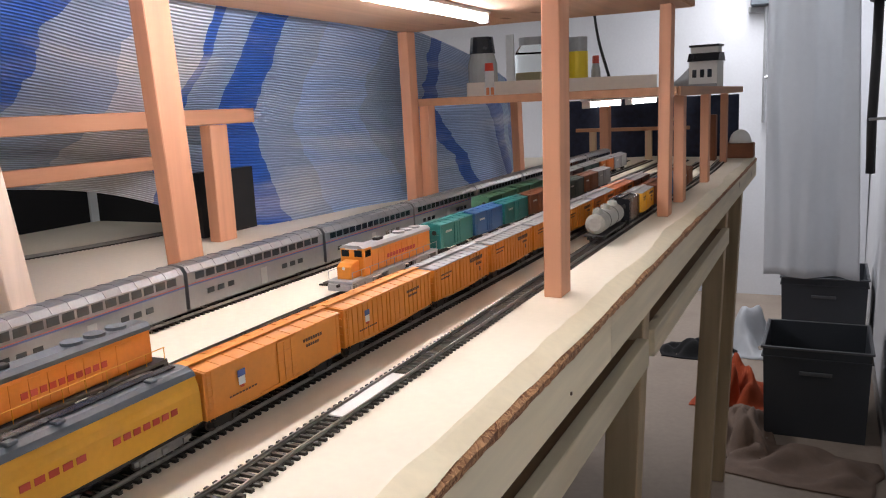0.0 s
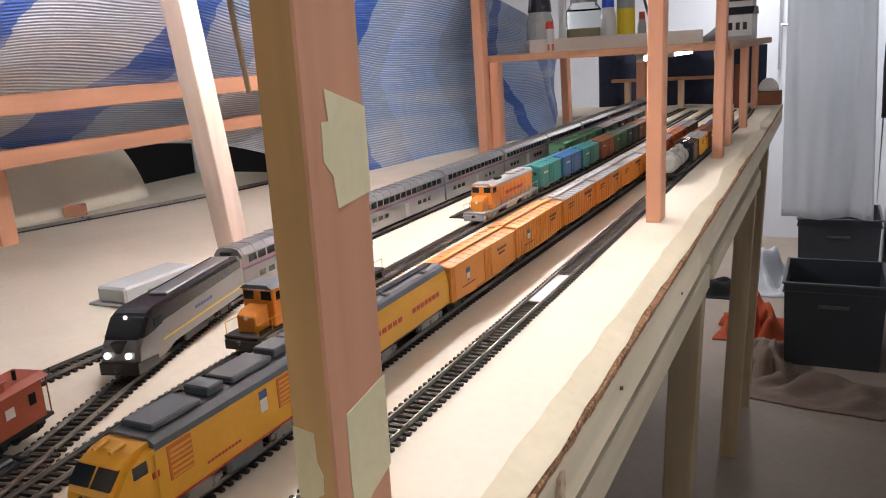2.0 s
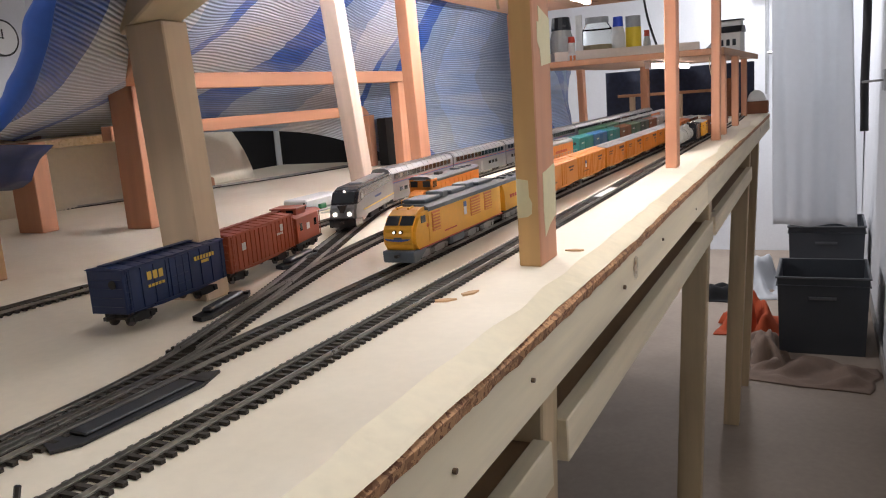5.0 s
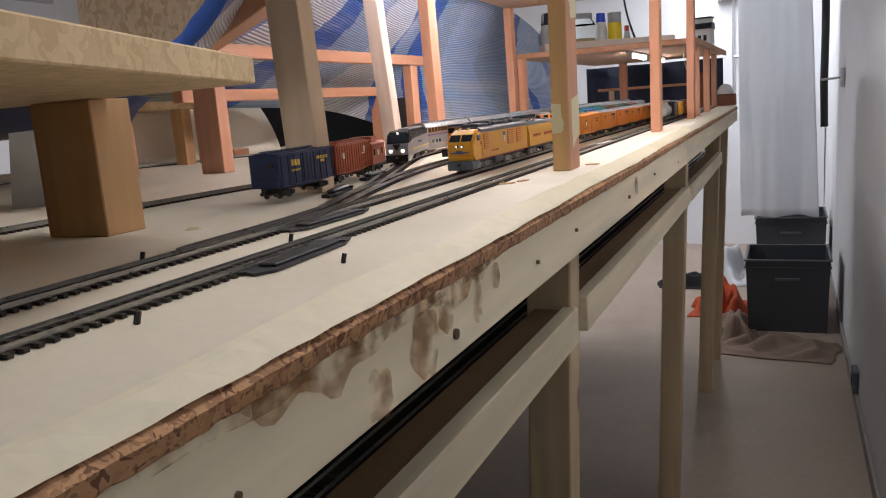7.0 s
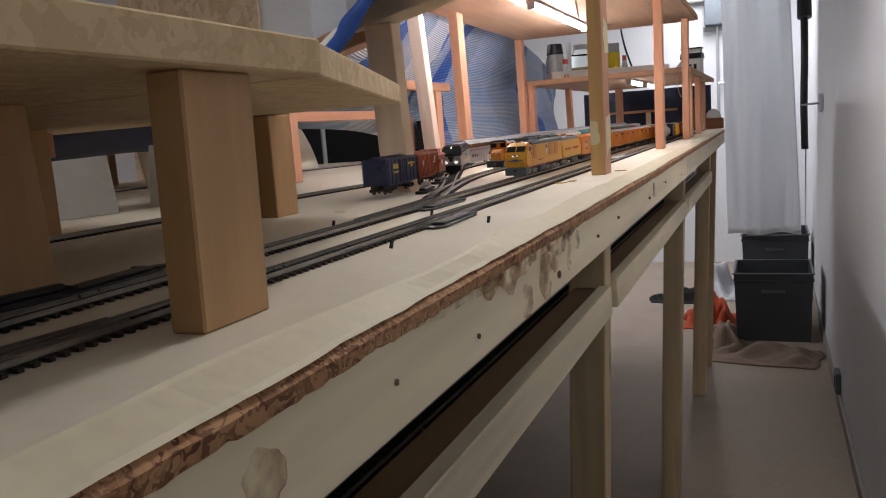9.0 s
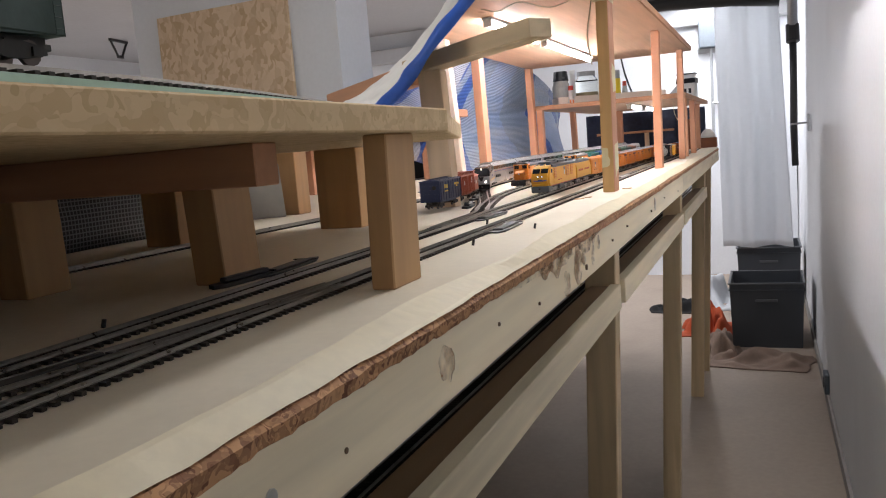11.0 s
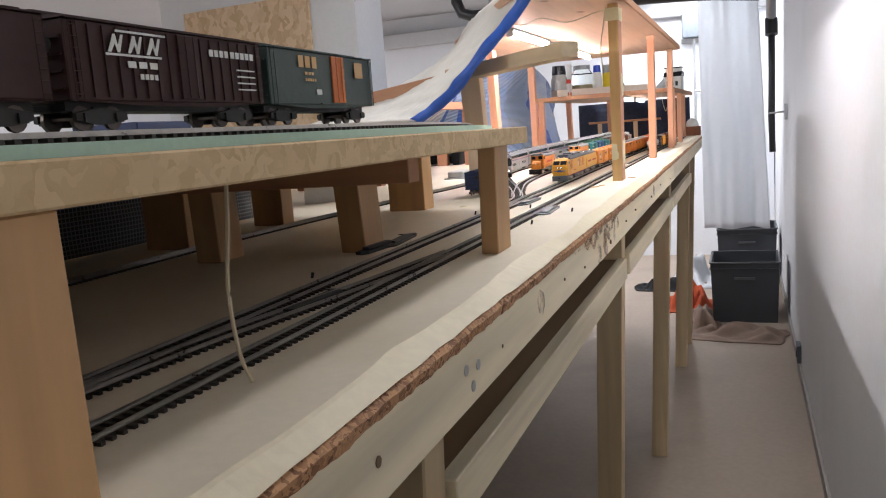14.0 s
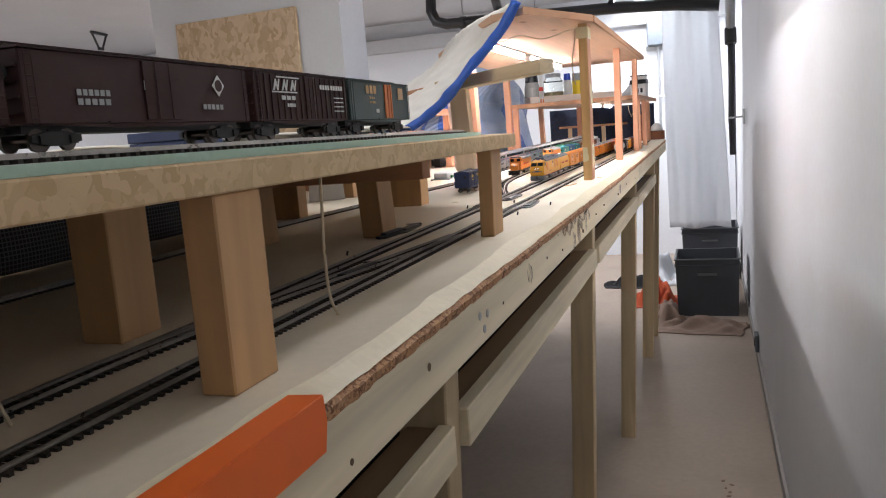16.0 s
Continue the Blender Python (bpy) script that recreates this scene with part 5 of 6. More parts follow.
for pm, rm in ((M_GREEN, M_GREEN), (M_GREEN, M_GREEN), (M_DGREEN, M_LGREY), (M_BROWN, M_LGREY), (M_DGREEN, M_LGREY), (M_ORG, M_LGREY), (M_LGREY, M_LGREY)):
    name = {M_GREEN: "green", M_DGREEN: "dark green", M_BROWN: "brown", M_ORG: "orange", M_LGREY: "grey"}[pm]
    boxcar(on(-0.385, yy, 0.4), 0.150, pm, rm, name + " boxcar on the storage track", (pm, 0.062, 0.084), 0, "plain", roof_ribs=6)
    yy += 0.159
# cars beside the crossover
boxcar(on(-0.328, -0.340, 4.5), 0.126, M_BLUE, M_BLUE, "navy blue boxcar with yellow marks standing on the deck", (M_BLUE, 0.052, 0.074), 9, "yellow")
boxcar(on(-0.339, -0.207, 10), 0.132, M_RED, M_RED, "oxide red boxcar with white marks standing on the deck", (M_RED, 0.056, 0.076), 15, "white", category="boxcar")

# cars on the shelf
SZ = 0.0062 + RAIL_TOP
for x, y, rz, L, pm, dr, rb, mk, lab in (
        (-0.1025, -1.437, 0.6, 0.146, M_DGREEN, (M_ORG, 0.080, 0.098), 0, "buff", "dark green boxcar with an orange door and buff marks"),
        (-0.1005, -1.593, 0.4, 0.147, M_BROWN, (M_BROWN, 0.072, 0.088), 17, "bars", "brown ribbed boxcar with white striped emblem"),
        (-0.1000, -1.788, 0.2, 0.186, M_BROWN, (M_BROWN, 0.082, 0.112), 0, "diamond", "plain brown boxcar with a white diamond emblem"),
        (-0.1000, -1.983, 0.0, 0.186, M_BROWN, (M_BROWN, 0.082, 0.112), 0, "diamond", "plain brown boxcar with a white diamond emblem"),
        (-0.1000, -2.178, 0.0, 0.186, M_BROWN, (M_BROWN, 0.082, 0.112), 0, "diamond", "plain brown boxcar with a white diamond emblem")):
    boxcar(shelf_at(x, y, SZ, rz), L, pm, pm, lab, dr, rb, mk)


# blue box and wire stand beyond the shelf cars
BB = thing("blue_box", pose(-0.66, -0.9, 1.3342, 0, 0, 8), "small dark blue cardboard box on the shelf", "box")
part("tray", box(bm_new(), -0.05, 0.05, -0.07, 0.07, 0.0005, 0.028, 0.0015), M_BLUE, BB)
part("lid", box(bm_new(), -0.0515, 0.0515, -0.0715, 0.0715, 0.0285, 0.045, 0.0015), M_BLUE, BB)


def turbine():
    c = thing("turbine_locomotive", on(-0.2045, -0.102, -0.2), "yellow model locomotive with a grey roof and silver trucks", "locomotive")
    L = 0.232
    bm = prism(bm_new(), [(0.006, 0.0145), (0.002, 0.019), (0.0015, 0.032), (0.005, 0.038), (0.013, 0.0475), (0.022, 0.0515), (0.03, 0.0525), (L, 0.0525), (L, 0.0145)], "x", -0.0178, 0.0178)
    bmesh.ops.bevel(bm, geom=[e for e in bm.edges if abs(e.verts[0].co.x - e.verts[1].co.x) < 1e-5 and e.verts[0].co.z > 0.03 or min(v.co.y for v in e.verts) < 0.004], offset=0.0035, segments=2, affect="EDGES")
    part("body", bm, M_UPY, c)
    part("red_stripe", box(bm_new(), -0.0182, 0.0182, 0.012, L + 0.0003, 0.0138, 0.0150), M_REDM, c, "thin red stripe")
    part("roof", prism(bm_new(), [(-0.0183, 0.0475), (-0.0183, 0.0515), (-0.013, 0.0545), (0.013, 0.0545), (0.0183, 0.0515), (0.0183, 0.0475)], "y", 0.034, L + 0.0005), M_GREYR, c, "grey roof")
    for y0, y1, w, h in ((0.040, 0.078, 0.012, 0.004), (0.086, 0.10, 0.010, 0.006), (0.106, 0.145, 0.011, 0.0045), (0.150, 0.172, 0.009, 0.006), (0.178, 0.222, 0.012, 0.004)):
        part("roof_hatch", box(bm_new(), -w, w, y0, y1, 0.0546, 0.0546 + h, 0.001), M_GREYR, c)
    for sx in (-1, 1):
        bm = prism(bm_new(), [(0.0047, 0.0386), (0.0122, 0.0468), (0.0135, 0.0468), (0.0058, 0.0386)], "x", *sorted((sx * 0.0009, sx * 0.0148)))
        part("windscreen", bm, M_PANE, c, "dark windscreen pane")
        part("side_window", box(bm_new(), *sorted((sx * 0.0177, sx * 0.0182)), 0.018, 0.0275, 0.0385, 0.0455), M_PANE, c)
        part("headlight", rod(bm_new(), (sx * 0.0036, 0.0026, 0.0325), (sx * 0.0036, 0.0008, 0.0325), 0.0020, 12), M_BLACKP, c)
        part("lens", rod(bm_new(), (sx * 0.0036, 0.0007, 0.0325), (sx * 0.0036, 0.0003, 0.0325), 0.0011, 8), M_HEAD, c, "lit headlight")
        for y0, y1 in ((0.042, 0.060), (0.138, 0.165), (0.178, 0.200)):
            gr = part("grille", box(bm_new(), *sorted((sx * 0.0177, sx * 0.0183)), y0, y1, 0.026, 0.046), M_ORG, c, "louvred side grille")
            bm = bm_new()
            for k in range(6):
                box(bm, *sorted((sx * 0.0183, sx * 0.0190)), y0 + 0.001, y1 - 0.001, 0.0272 + k * 0.0031, 0.0284 + k * 0.0031)
            part("louvre", bm, M_UPY, gr)
        mark(c, sx * 0.0179, 0.120, 0.1275, 0.039, 0.0445, M_BLUEM, "emblem")
        mark(c, sx * 0.0179, 0.1205, 0.127, 0.0305, 0.0388, M_PALE, "emblem")
        stepped(c, sx * 0.0179, 0.070, 0.0215, 0.03, 0.0014, 10, M_REDM)
        stepped(c, sx * 0.0179, 0.030, 0.033, 0.006, 0.0035, 2, M_REDM)
        part("fuel_tank", box(bm_new(), *sorted((sx * 0.006, sx * 0.0165)), 0.088, 0.122, 0.004, 0.0142, 0.002), M_GREYR, c)
        part("grab_rail", rod(bm_new(), (sx * 0.0188, 0.0325, 0.018), (sx * 0.0188, 0.0325, 0.046), 0.0004, 5), M_UPY, c)
    bm = prism(bm_new(), [(-0.0142, 0.0262), (-0.006, 0.0258), (0.006, 0.0258), (0.0142, 0.0262), (0.0110, 0.0246), (0.005, 0.0238), (-0.005, 0.0238), (-0.0110, 0.0246)], "y", -0.0004, 0.003)
    part("wing_mark", bm, M_BLUEM, c, "dark wing mark on the nose")
    mark_bm = box(bm_new(), -0.004, 0.004, 0.0002, 0.003, 0.0245, 0.0275)
    part("number_board", mark_bm, M_GREYR, c)
    bm = prism(bm_new(), [(0.0, 0.003), (-0.001, 0.0145), (0.028, 0.0145), (0.028, 0.0115), (0.012, 0.003)], "x", -0.0172, 0.0172)
    bmesh.ops.bevel(bm, geom=list(bm.edges), offset=0.001, segments=1, affect="EDGES")
    part("pilot", bm, M_GREYR, c, "dark grey pilot")
    for hx in (-0.006, 0.006):
        part("horn", rod(bm_new(), (hx, 0.016, 0.0532), (hx, 0.026, 0.0540), 0.0012, 8), M_UPY, c)
    part("underframe", box(bm_new(), -0.012, 0.012, 0.02, L - 0.004, 0.009, 0.0142), M_UNDER, c)
    for y in (0.034, 0.068, 0.152, 0.198):
        add_truck(c, y, TR_SILV2, 2, 0.025)
    couplers(c, L)
    # tender
    d = thing("fuel_tender", on(-0.2055, 0.148, 0.5), "yellow rounded fuel tender with a dark grey roof", "tender")
    L = 0.155
    sec = [(-0.0172, 0.014), (0.0172, 0.014)] + [(0.0172 * math.cos(a) ** 0.6 if math.cos(a) > 0 else -0.0172 * (-math.cos(a)) ** 0.6, 0.030 + 0.0215 * math.sin(a)) for a in [k * math.pi / 12 for k in range(0, 13)]]
    part("body", prism(bm_new(), sec, "y", 0.0, L), M_UPY, d)
    cap = [(p[0] * 1.02, p[1] + 0.0006) for p in sec[2:] if p[1] > 0.0415]
    cap += [(0.0, 0.0412)]
    part("roof", prism(bm_new(), cap, "y", -0.004, L + 0.001), M_GREYR, d, "dark grey roof")
    part("running_board", box(bm_new(), -0.0035, 0.0035, 0.006, L - 0.006, 0.0524, 0.0534), M_BLACKP, d)
    for y in (0.02, 0.05, 0.12):
        part("roof_hatch", box(bm_new(), 0.004, 0.010, y, y + 0.007, 0.0512, 0.0534, 0.0006), M_GREYR, d)
    for sx in (-1, 1):
        stepped(d, sx * 0.0174, 0.018, 0.0275, 0.045, 0.0042, 5, M_REDM)
        stepped(d, sx * 0.0174, 0.080, 0.0275, 0.055, 0.0042, 7, M_REDM)
    part("underframe", box(bm_new(), -0.013, 0.013, 0.003, L - 0.003, 0.0095, 0.0139), M_UNDER, d)
    add_truck(d, 0.032, TR_SILV3, 3)
    add_truck(d, L - 0.032, TR_SILV3, 3)
    couplers(d, L)


turbine()


def hood_loco(m, label, L, body, hood_top, frame_m, cab_front):
    c = thing("hood_locomotive", m, label, "locomotive", "hood locomotives")
    part("frame", box(bm_new(), -0.0178, 0.0178, 0, L, 0.0115, 0.0150, 0.0006), frame_m, c)
    part("pilot", box(bm_new(), -0.0165, 0.0165, -0.002, 0.004, 0.003, 0.0115, 0.0006), frame_m, c)
    part("rear_pilot", box(bm_new(), -0.0165, 0.0165, L - 0.004, L + 0.002, 0.003, 0.0115, 0.0006), frame_m, c)
    bm = prism(bm_new(), [(0.010, 0.015), (0.010, 0.030), (0.016, 0.034), (0.030, 0.036), (0.030, 0.015)], "x", -0.010, 0.010)
    bmesh.ops.bevel(bm, geom=list(bm.edges), offset=0.0008, segments=1, affect="EDGES")
    part("short_hood", bm, body, c)
    cab = part("cab", box(bm_new(), -0.0168, 0.0168, 0.030, 0.050, 0.015, 0.050, 0.001), body, c)
    part("cab_roof", prism(bm_new(), [(-0.0175, 0.0498), (-0.012, 0.0535), (0.012, 0.0535), (0.0175, 0.0498)], "y", 0.028, 0.052), hood_top, c)
    for x0, x1 in ((-0.0145, -0.004), (0.004, 0.0145)):
        part("windscreen", box(bm_new(), x0, x1, 0.0292, 0.0302, 0.0395, 0.0475), M_PANE, cab)
    for sx in (-1, 1):
        part("side_window", box(bm_new(), *sorted((sx * 0.0164, sx * 0.0172)), 0.034, 0.046, 0.0385, 0.0465), M_PANE, cab)
    part("long_hood", box(bm_new(), -0.0110, 0.0110, 0.050, L - 0.010, 0.015, 0.0435, 0.0008), body, c)
    part("hood_roof", prism(bm_new(), [(-0.0116, 0.0430), (-0.0116, 0.0465), (-0.008, 0.0500), (0.008, 0.0500), (0.0116, 0.0465), (0.0116, 0.0430)], "y", 0.050, L - 0.0095), hood_top, c)
    for k in range(3):
        y = L - 0.035 - k * 0.022
        part("roof_fan", rod(bm_new(), (0, y, 0.0500), (0, y, 0.0525), 0.0085, 16), hood_top, c)
    part("exhaust", box(bm_new(), -0.004, 0.004, 0.085, 0.10, 0.0500, 0.0535, 0.0006), M_UNDER, c)
    part("number_board", box(bm_new(), -0.009, 0.009, 0.0286, 0.0292, 0.0484, 0.0508), M_PALE, c)
    for sx in (-1, 1):
        bm = bm_new()
        rod(bm, (sx * 0.0172, 0.002, 0.0255), (sx * 0.0172, L - 0.002, 0.0255), 0.0004, 5)
        for k in range(12):
            y = 0.003 + (L - 0.006) * k / 11
            rod(bm, (sx * 0.0172, y, 0.015), (sx * 0.0172, y, 0.0256), 0.0004, 5)
        part("handrail", bm, cab_front, c)
        for k in range(9):
            y = 0.058 + k * (L - 0.09) / 9
            part("hood_door", box(bm_new(), *sorted((sx * 0.0110, sx * 0.0114)), y, y + 0.010, 0.017, 0.040), body, c)
        stepped(c, sx * 0.0115, L * 0.42, 0.0265, L * 0.34, 0.005, 10, M_REDM)
        part("fuel_tank", box(bm_new(), *sorted((sx * 0.003, sx * 0.0145)), L * 0.40, L * 0.60, 0.0035, 0.0114, 0.0015), frame_m, c)
    part("headlight", rod(bm_new(), (0, 0.0095, 0.0285), (0, 0.0102, 0.0285), 0.002, 8), M_PALE, c)
    add_truck(c, 0.038, TR_GREY3, 3)
    add_truck(c, L - 0.038, TR_GREY3, 3)
    couplers(c, L)


hood_loco(on(-0.326, 0.165, 2.0), "yellow and grey model hood locomotive beside the tender", 0.235, M_UPO, M_GREYR, M_UNDER, M_UPY)
hood_loco(on(-0.336, 0.700, -1.0), "orange and grey model hood locomotive heading a row of cars", 0.225, M_UPO, M_LGREY, M_LGREY, M_LGREY)


def passenger_train():
    x0, y0 = -0.3850, 0.085
    c = thing("passenger_locomotive", on(x0, y0, 15.0), "silver and black streamlined passenger locomotive with lit headlights", "locomotive")
    L = 0.206
    prof = [(0.003, 0.005), (0.0, 0.013), (0.003, 0.026), (0.022, 0.0475), (0.034, 0.0505), (L, 0.0505), (L, 0.012), (0.06, 0.012), (0.04, 0.007)]
    bm = prism(bm_new(), prof, "x", -0.0175, 0.0175)
    bmesh.ops.bevel(bm, geom=[e for e in bm.edges if max(v.co.z for v in e.verts) > 0.0125 and min(v.co.y for v in e.verts) < 0.2], offset=0.003, segments=2, affect="EDGES")
    part("body", bm, M_SILVER, c)
    prof = [(0.0075, 0.0315), (0.0222, 0.0480), (0.034, 0.0512), (L - 0.002, 0.0512), (L - 0.002, 0.040), (0.045, 0.036), (0.03, 0.0325)]
    bm = prism(bm_new(), prof, "x", -0.0178, 0.0178)
    bmesh.ops.bevel(bm, geom=[e for e in bm.edges if max(v.co.z for v in e.verts) > 0.045], offset=0.003, segments=2, affect="EDGES")
    part("black_top", bm, M_BLACKP, c, "glossy black upper shell")
    part("black_nose", prism(bm_new(), [(-0.0008, 0.004), (-0.0008, 0.014), (0.005, 0.0145), (0.03, 0.0115), (0.03, 0.004)], "x", -0.0176, 0.0176), M_BLACKP, c)
    part("windscreen", prism(bm_new(), [(0.0085, 0.0340), (0.0195, 0.0466), (0.0205, 0.0462), (0.0095, 0.0336)], "x", -0.014, 0.014), M_PANE, c)
    part("nose_mark", prism(bm_new(), [(-0.006, 0.031), (0.006, 0.031), (0.002, 0.022), (-0.002, 0.022)], "y", 0.0004, 0.008), M_BLACKP, c)
    for sx in (-1, 1):
        part("headlight", rod(bm_new(), (sx * 0.0095, 0.0012, 0.0205), (sx * 0.0095, -0.0012, 0.0205), 0.0026, 12), M_HEAD, c, "lit headlight")
        part("yellow_stripe", box(bm_new(), *sorted((sx * 0.0174, sx * 0.0180)), 0.04, L, 0.0195, 0.0212), M_YEL, c)
        part("side_window", box(bm_new(), *sorted((sx * 0.0174, sx * 0.0182)), 0.030, 0.041, 0.0345, 0.0425), M_PANE, c)
        stepped(c, sx * 0.0176, 0.10, 0.028, 0.035, 0.003, 6, M_BLUEM)
        part("fuel_tank", box(bm_new(), *sorted((sx * 0.003, sx * 0.015)), 0.08, 0.125, 0.003, 0.0118, 0.0015), M_UNDER, c)
    part("marker_light", rod(bm_new(), (0, 0.0185, 0.0470), (0, 0.0175, 0.0475), 0.0016, 8), M_HEAD, c, "lit roof light")
    part("roof_grille", box(bm_new(), -0.009, 0.009, 0.07, L - 0.01, 0.0510, 0.0530, 0.0006), M_SILVER, c)
    add_truck(c, 0.045, TR_DARK2)
    add_truck(c, L - 0.04, TR_DARK2)
    couplers(c, L)
    y = y0 + L * math.cos(radians(15)) + 0.012
    for k in range(8):
        d = thing("passenger_car", on(-0.446 if k == 0 else -0.463 + 0.006 * k / 8, y, -0.3 if k else 3.4), "silver double-deck passenger car with a band of windows", "passenger car", "passenger cars")
        LC = 0.262
        sec = [(-0.0175, 0.0065), (0.0175, 0.0065), (0.0178, 0.048), (0.013, 0.0545), (0.006, 0.0562), (-0.006, 0.0562), (-0.013, 0.0545), (-0.0178, 0.048)]
        part("body", prism(bm_new(), sec, "y", 0, LC), M_SILVER, d)
        for j in range(13):
            part("roof_rib", prism(bm_new(), [(-0.0181, 0.0485), (-0.0133, 0.0550), (-0.006, 0.0567), (0.006, 0.0567), (0.0133, 0.0550), (0.0181, 0.0485), (0.0175, 0.0475), (-0.0175, 0.0475)], "y", 0.004 + j * 0.021, 0.0046 + j * 0.021), M_SILVER, d)
        for sx in (-1, 1):
            part("stripe", box(bm_new(), *sorted((sx * 0.0176, sx * 0.0180)), 0, LC, 0.0345, 0.0352), M_REDM, d, "dark red waist stripe")
            part("stripe", box(bm_new(), *sorted((sx * 0.0176, sx * 0.0180)), 0, LC, 0.0325, 0.0342), M_BLUEM, d, "blue waist stripe")
            for j in range(14):
                part("window", box(bm_new(), *sorted((sx * 0.0174, sx * 0.0182)), 0.012 + j * 0.0172, 0.0255 + j * 0.0172, 0.0385, 0.0465), M_PANE, d)
            for j in (1, 2, 3, 9, 10, 11):
                part("window", box(bm_new(), *sorted((sx * 0.0172, sx * 0.0180)), 0.012 + j * 0.0172, 0.0225 + j * 0.0172, 0.0185, 0.0245), M_PANE, d)
            part("door", box(bm_new(), *sorted((sx * 0.0172, sx * 0.0180)), 0.124, 0.136, 0.008, 0.028), M_LGREY, d)
        part("gangway", box(bm_new(), -0.007, 0.007, -0.004, 0.0, 0.030, 0.052), M_UNDER, d)
        add_truck(d, 0.04, TR_DARK2)
        add_truck(d, LC - 0.04, TR_DARK2)
        couplers(d, LC)
        y += LC + 0.007


passenger_train()


def caboose(m):
    c = thing("caboose", m, "oxide red caboose with a cupola", "caboose")
    L = 0.074
    part("body", box(bm_new(), -0.0165, 0.0165, 0.006, L - 0.006, 0.012, 0.040, 0.0006), M_RED, c)
    part("roof", prism(bm_new(), [(-0.0185, 0.0400), (0.0185, 0.0400), (0.012, 0.0430), (-0.012, 0.0430)], "y", 0, L), M_RED, c)
    cp = part("cupola", box(bm_new(), -0.0145, 0.0145, 0.012, 0.038, 0.0425, 0.0490, 0.0006), M_RED, c)
    part("cupola_roof", box(bm_new(), -0.0160, 0.0160, 0.010, 0.040, 0.0491, 0.0505, 0.0006), M_RED, cp)
    for x0, x1 in ((-0.011, -0.003), (0.003, 0.011)):
        part("cupola_window", box(bm_new(), x0, x1, 0.0115, 0.0121, 0.0445, 0.0480), M_PANE, cp)
    part("platform", box(bm_new(), -0.0165, 0.0165, 0, L, 0.0095, 0.0119), M_UNDER, c)
    part("smokestack", rod(bm_new(), (0.006, 0.056, 0.0425), (0.006, 0.056, 0.0500), 0.0014, 8), M_UNDER, c)
    for sx in (-1, 1):
        for y in (0.014, 0.054):
            part("window", box(bm_new(), *sorted((sx * 0.0162, sx * 0.0169)), y, y + 0.006, 0.025, 0.033), M_PANE, c)
        mark(c, sx * 0.0166, 0.032, 0.040, 0.024, 0.031, M_PALE, "emblem")
        for y in (0.0008, L - 0.0008):
            part("end_railing", rod(bm_new(), (sx * 0.0155, y, 0.0119), (sx * 0.0155, y, 0.040), 0.0005, 5), M_RED, c)
    add_truck(c, 0.02, TR_DARK2)
    add_truck(c, L - 0.02, TR_DARK2)
    couplers(c, L)


caboose(on(-0.364, -0.071, 12))


def tank_car(m, domes, material, label):
    c = thing("tank_car", m, label, "tank car", "tank cars")
    L = 0.14
    bm = rod(bm_new(), (0, 0.006, 0.0285), (0, L - 0.006, 0.0285), 0.0155, 20)
    part("tank", bm, material, c, smooth=False)
    for e, s in ((0.006, -1), (L - 0.006, 1)):
        part("tank_end", rod(bm_new(), (0, e, 0.0285), (0, e + s * 0.004, 0.0285), 0.0155, 20, 0.010), material, c)
    for k in range(domes):
        y = L * (k + 0.5) / domes
        part("dome", rod(bm_new(), (0, y, 0.042), (0, y, 0.050), 0.0085, 14, 0.0075), material, c)
        part("dome_lid", rod(bm_new(), (0, y, 0.0501), (0, y, 0.0520), 0.0035, 10), material, c)
    part("underframe", box(bm_new(), -0.0165, 0.0165, 0, L, 0.0095, 0.0125, 0.0004), M_UNDER, c)
    for y in (0.045, 0.095):
        part("tank_band", rod(bm_new(), (0, y - 0.001, 0.0285), (0, y + 0.001, 0.0285), 0.0159, 20), M_UNDER, c)
    add_truck(c, 0.02, TR_DARK2)
    add_truck(c, L - 0.02, TR_DARK2)
    couplers(c, L)


tank_car(on(-0.129, 1.085, 0.5), 3, M_TANK, "grey tank car with three domes near the siding's end")
boxcar(on(-0.128, 1.243, 0.5), 0.075, M_BLACKP, M_BLACKP, "short black car behind the tank car", None, 0, "", category="caboose")
boxcar(on(-0.127, 1.335, 1), 0.110, M_UPY, M_LGREY, "yellow boxcar on the siding", (M_UPY, 0.045, 0.067), 9, "words")
boxcar(on(-0.125, 1.455, 1), 0.140, M_RUST, M_RUST, "rust brown boxcar on the siding", (M_RUST, 0.06, 0.08), 9, "plain")
boxcar(on(-0.122, 1.605, 1), 0.120, M_MBLUE, M_MBLUE, "blue boxcar on the siding", (M_MBLUE, 0.05, 0.07), 9, "plain")
boxcar(on(-0.119, 1.735, 1), 0.140, M_RUST, M_RUST, "rust brown boxcar at the end of the siding", (M_RUST, 0.06, 0.08), 9, "plain")


# ---------- clutter on the middle table ----------
MT = MID + 0.0151
tray = thing("wooden_tray", pose(-0.40, 1.74, MT, 0, 0, 24), "long shallow tray of pale wood", "tray")
part("front_board", box(bm_new(), -0.20, 0.24, -0.006, 0.006, 0, 0.034, 0.001), M_TRAY, tray)
part("back_board", box(bm_new(), -0.20, 0.24, 0.12, 0.13, 0, 0.034, 0.001), M_TRAY, tray)
part("tray_base", box(bm_new(), -0.20, 0.24, 0.0062, 0.1198, 0, 0.005), M_TRAY, tray)
for e in (-0.2, 0.232):
    part("end_board", box(bm_new(), e, e + 0.008, 0.0062, 0.1198, 0.0052, 0.034), M_TRAY, tray)


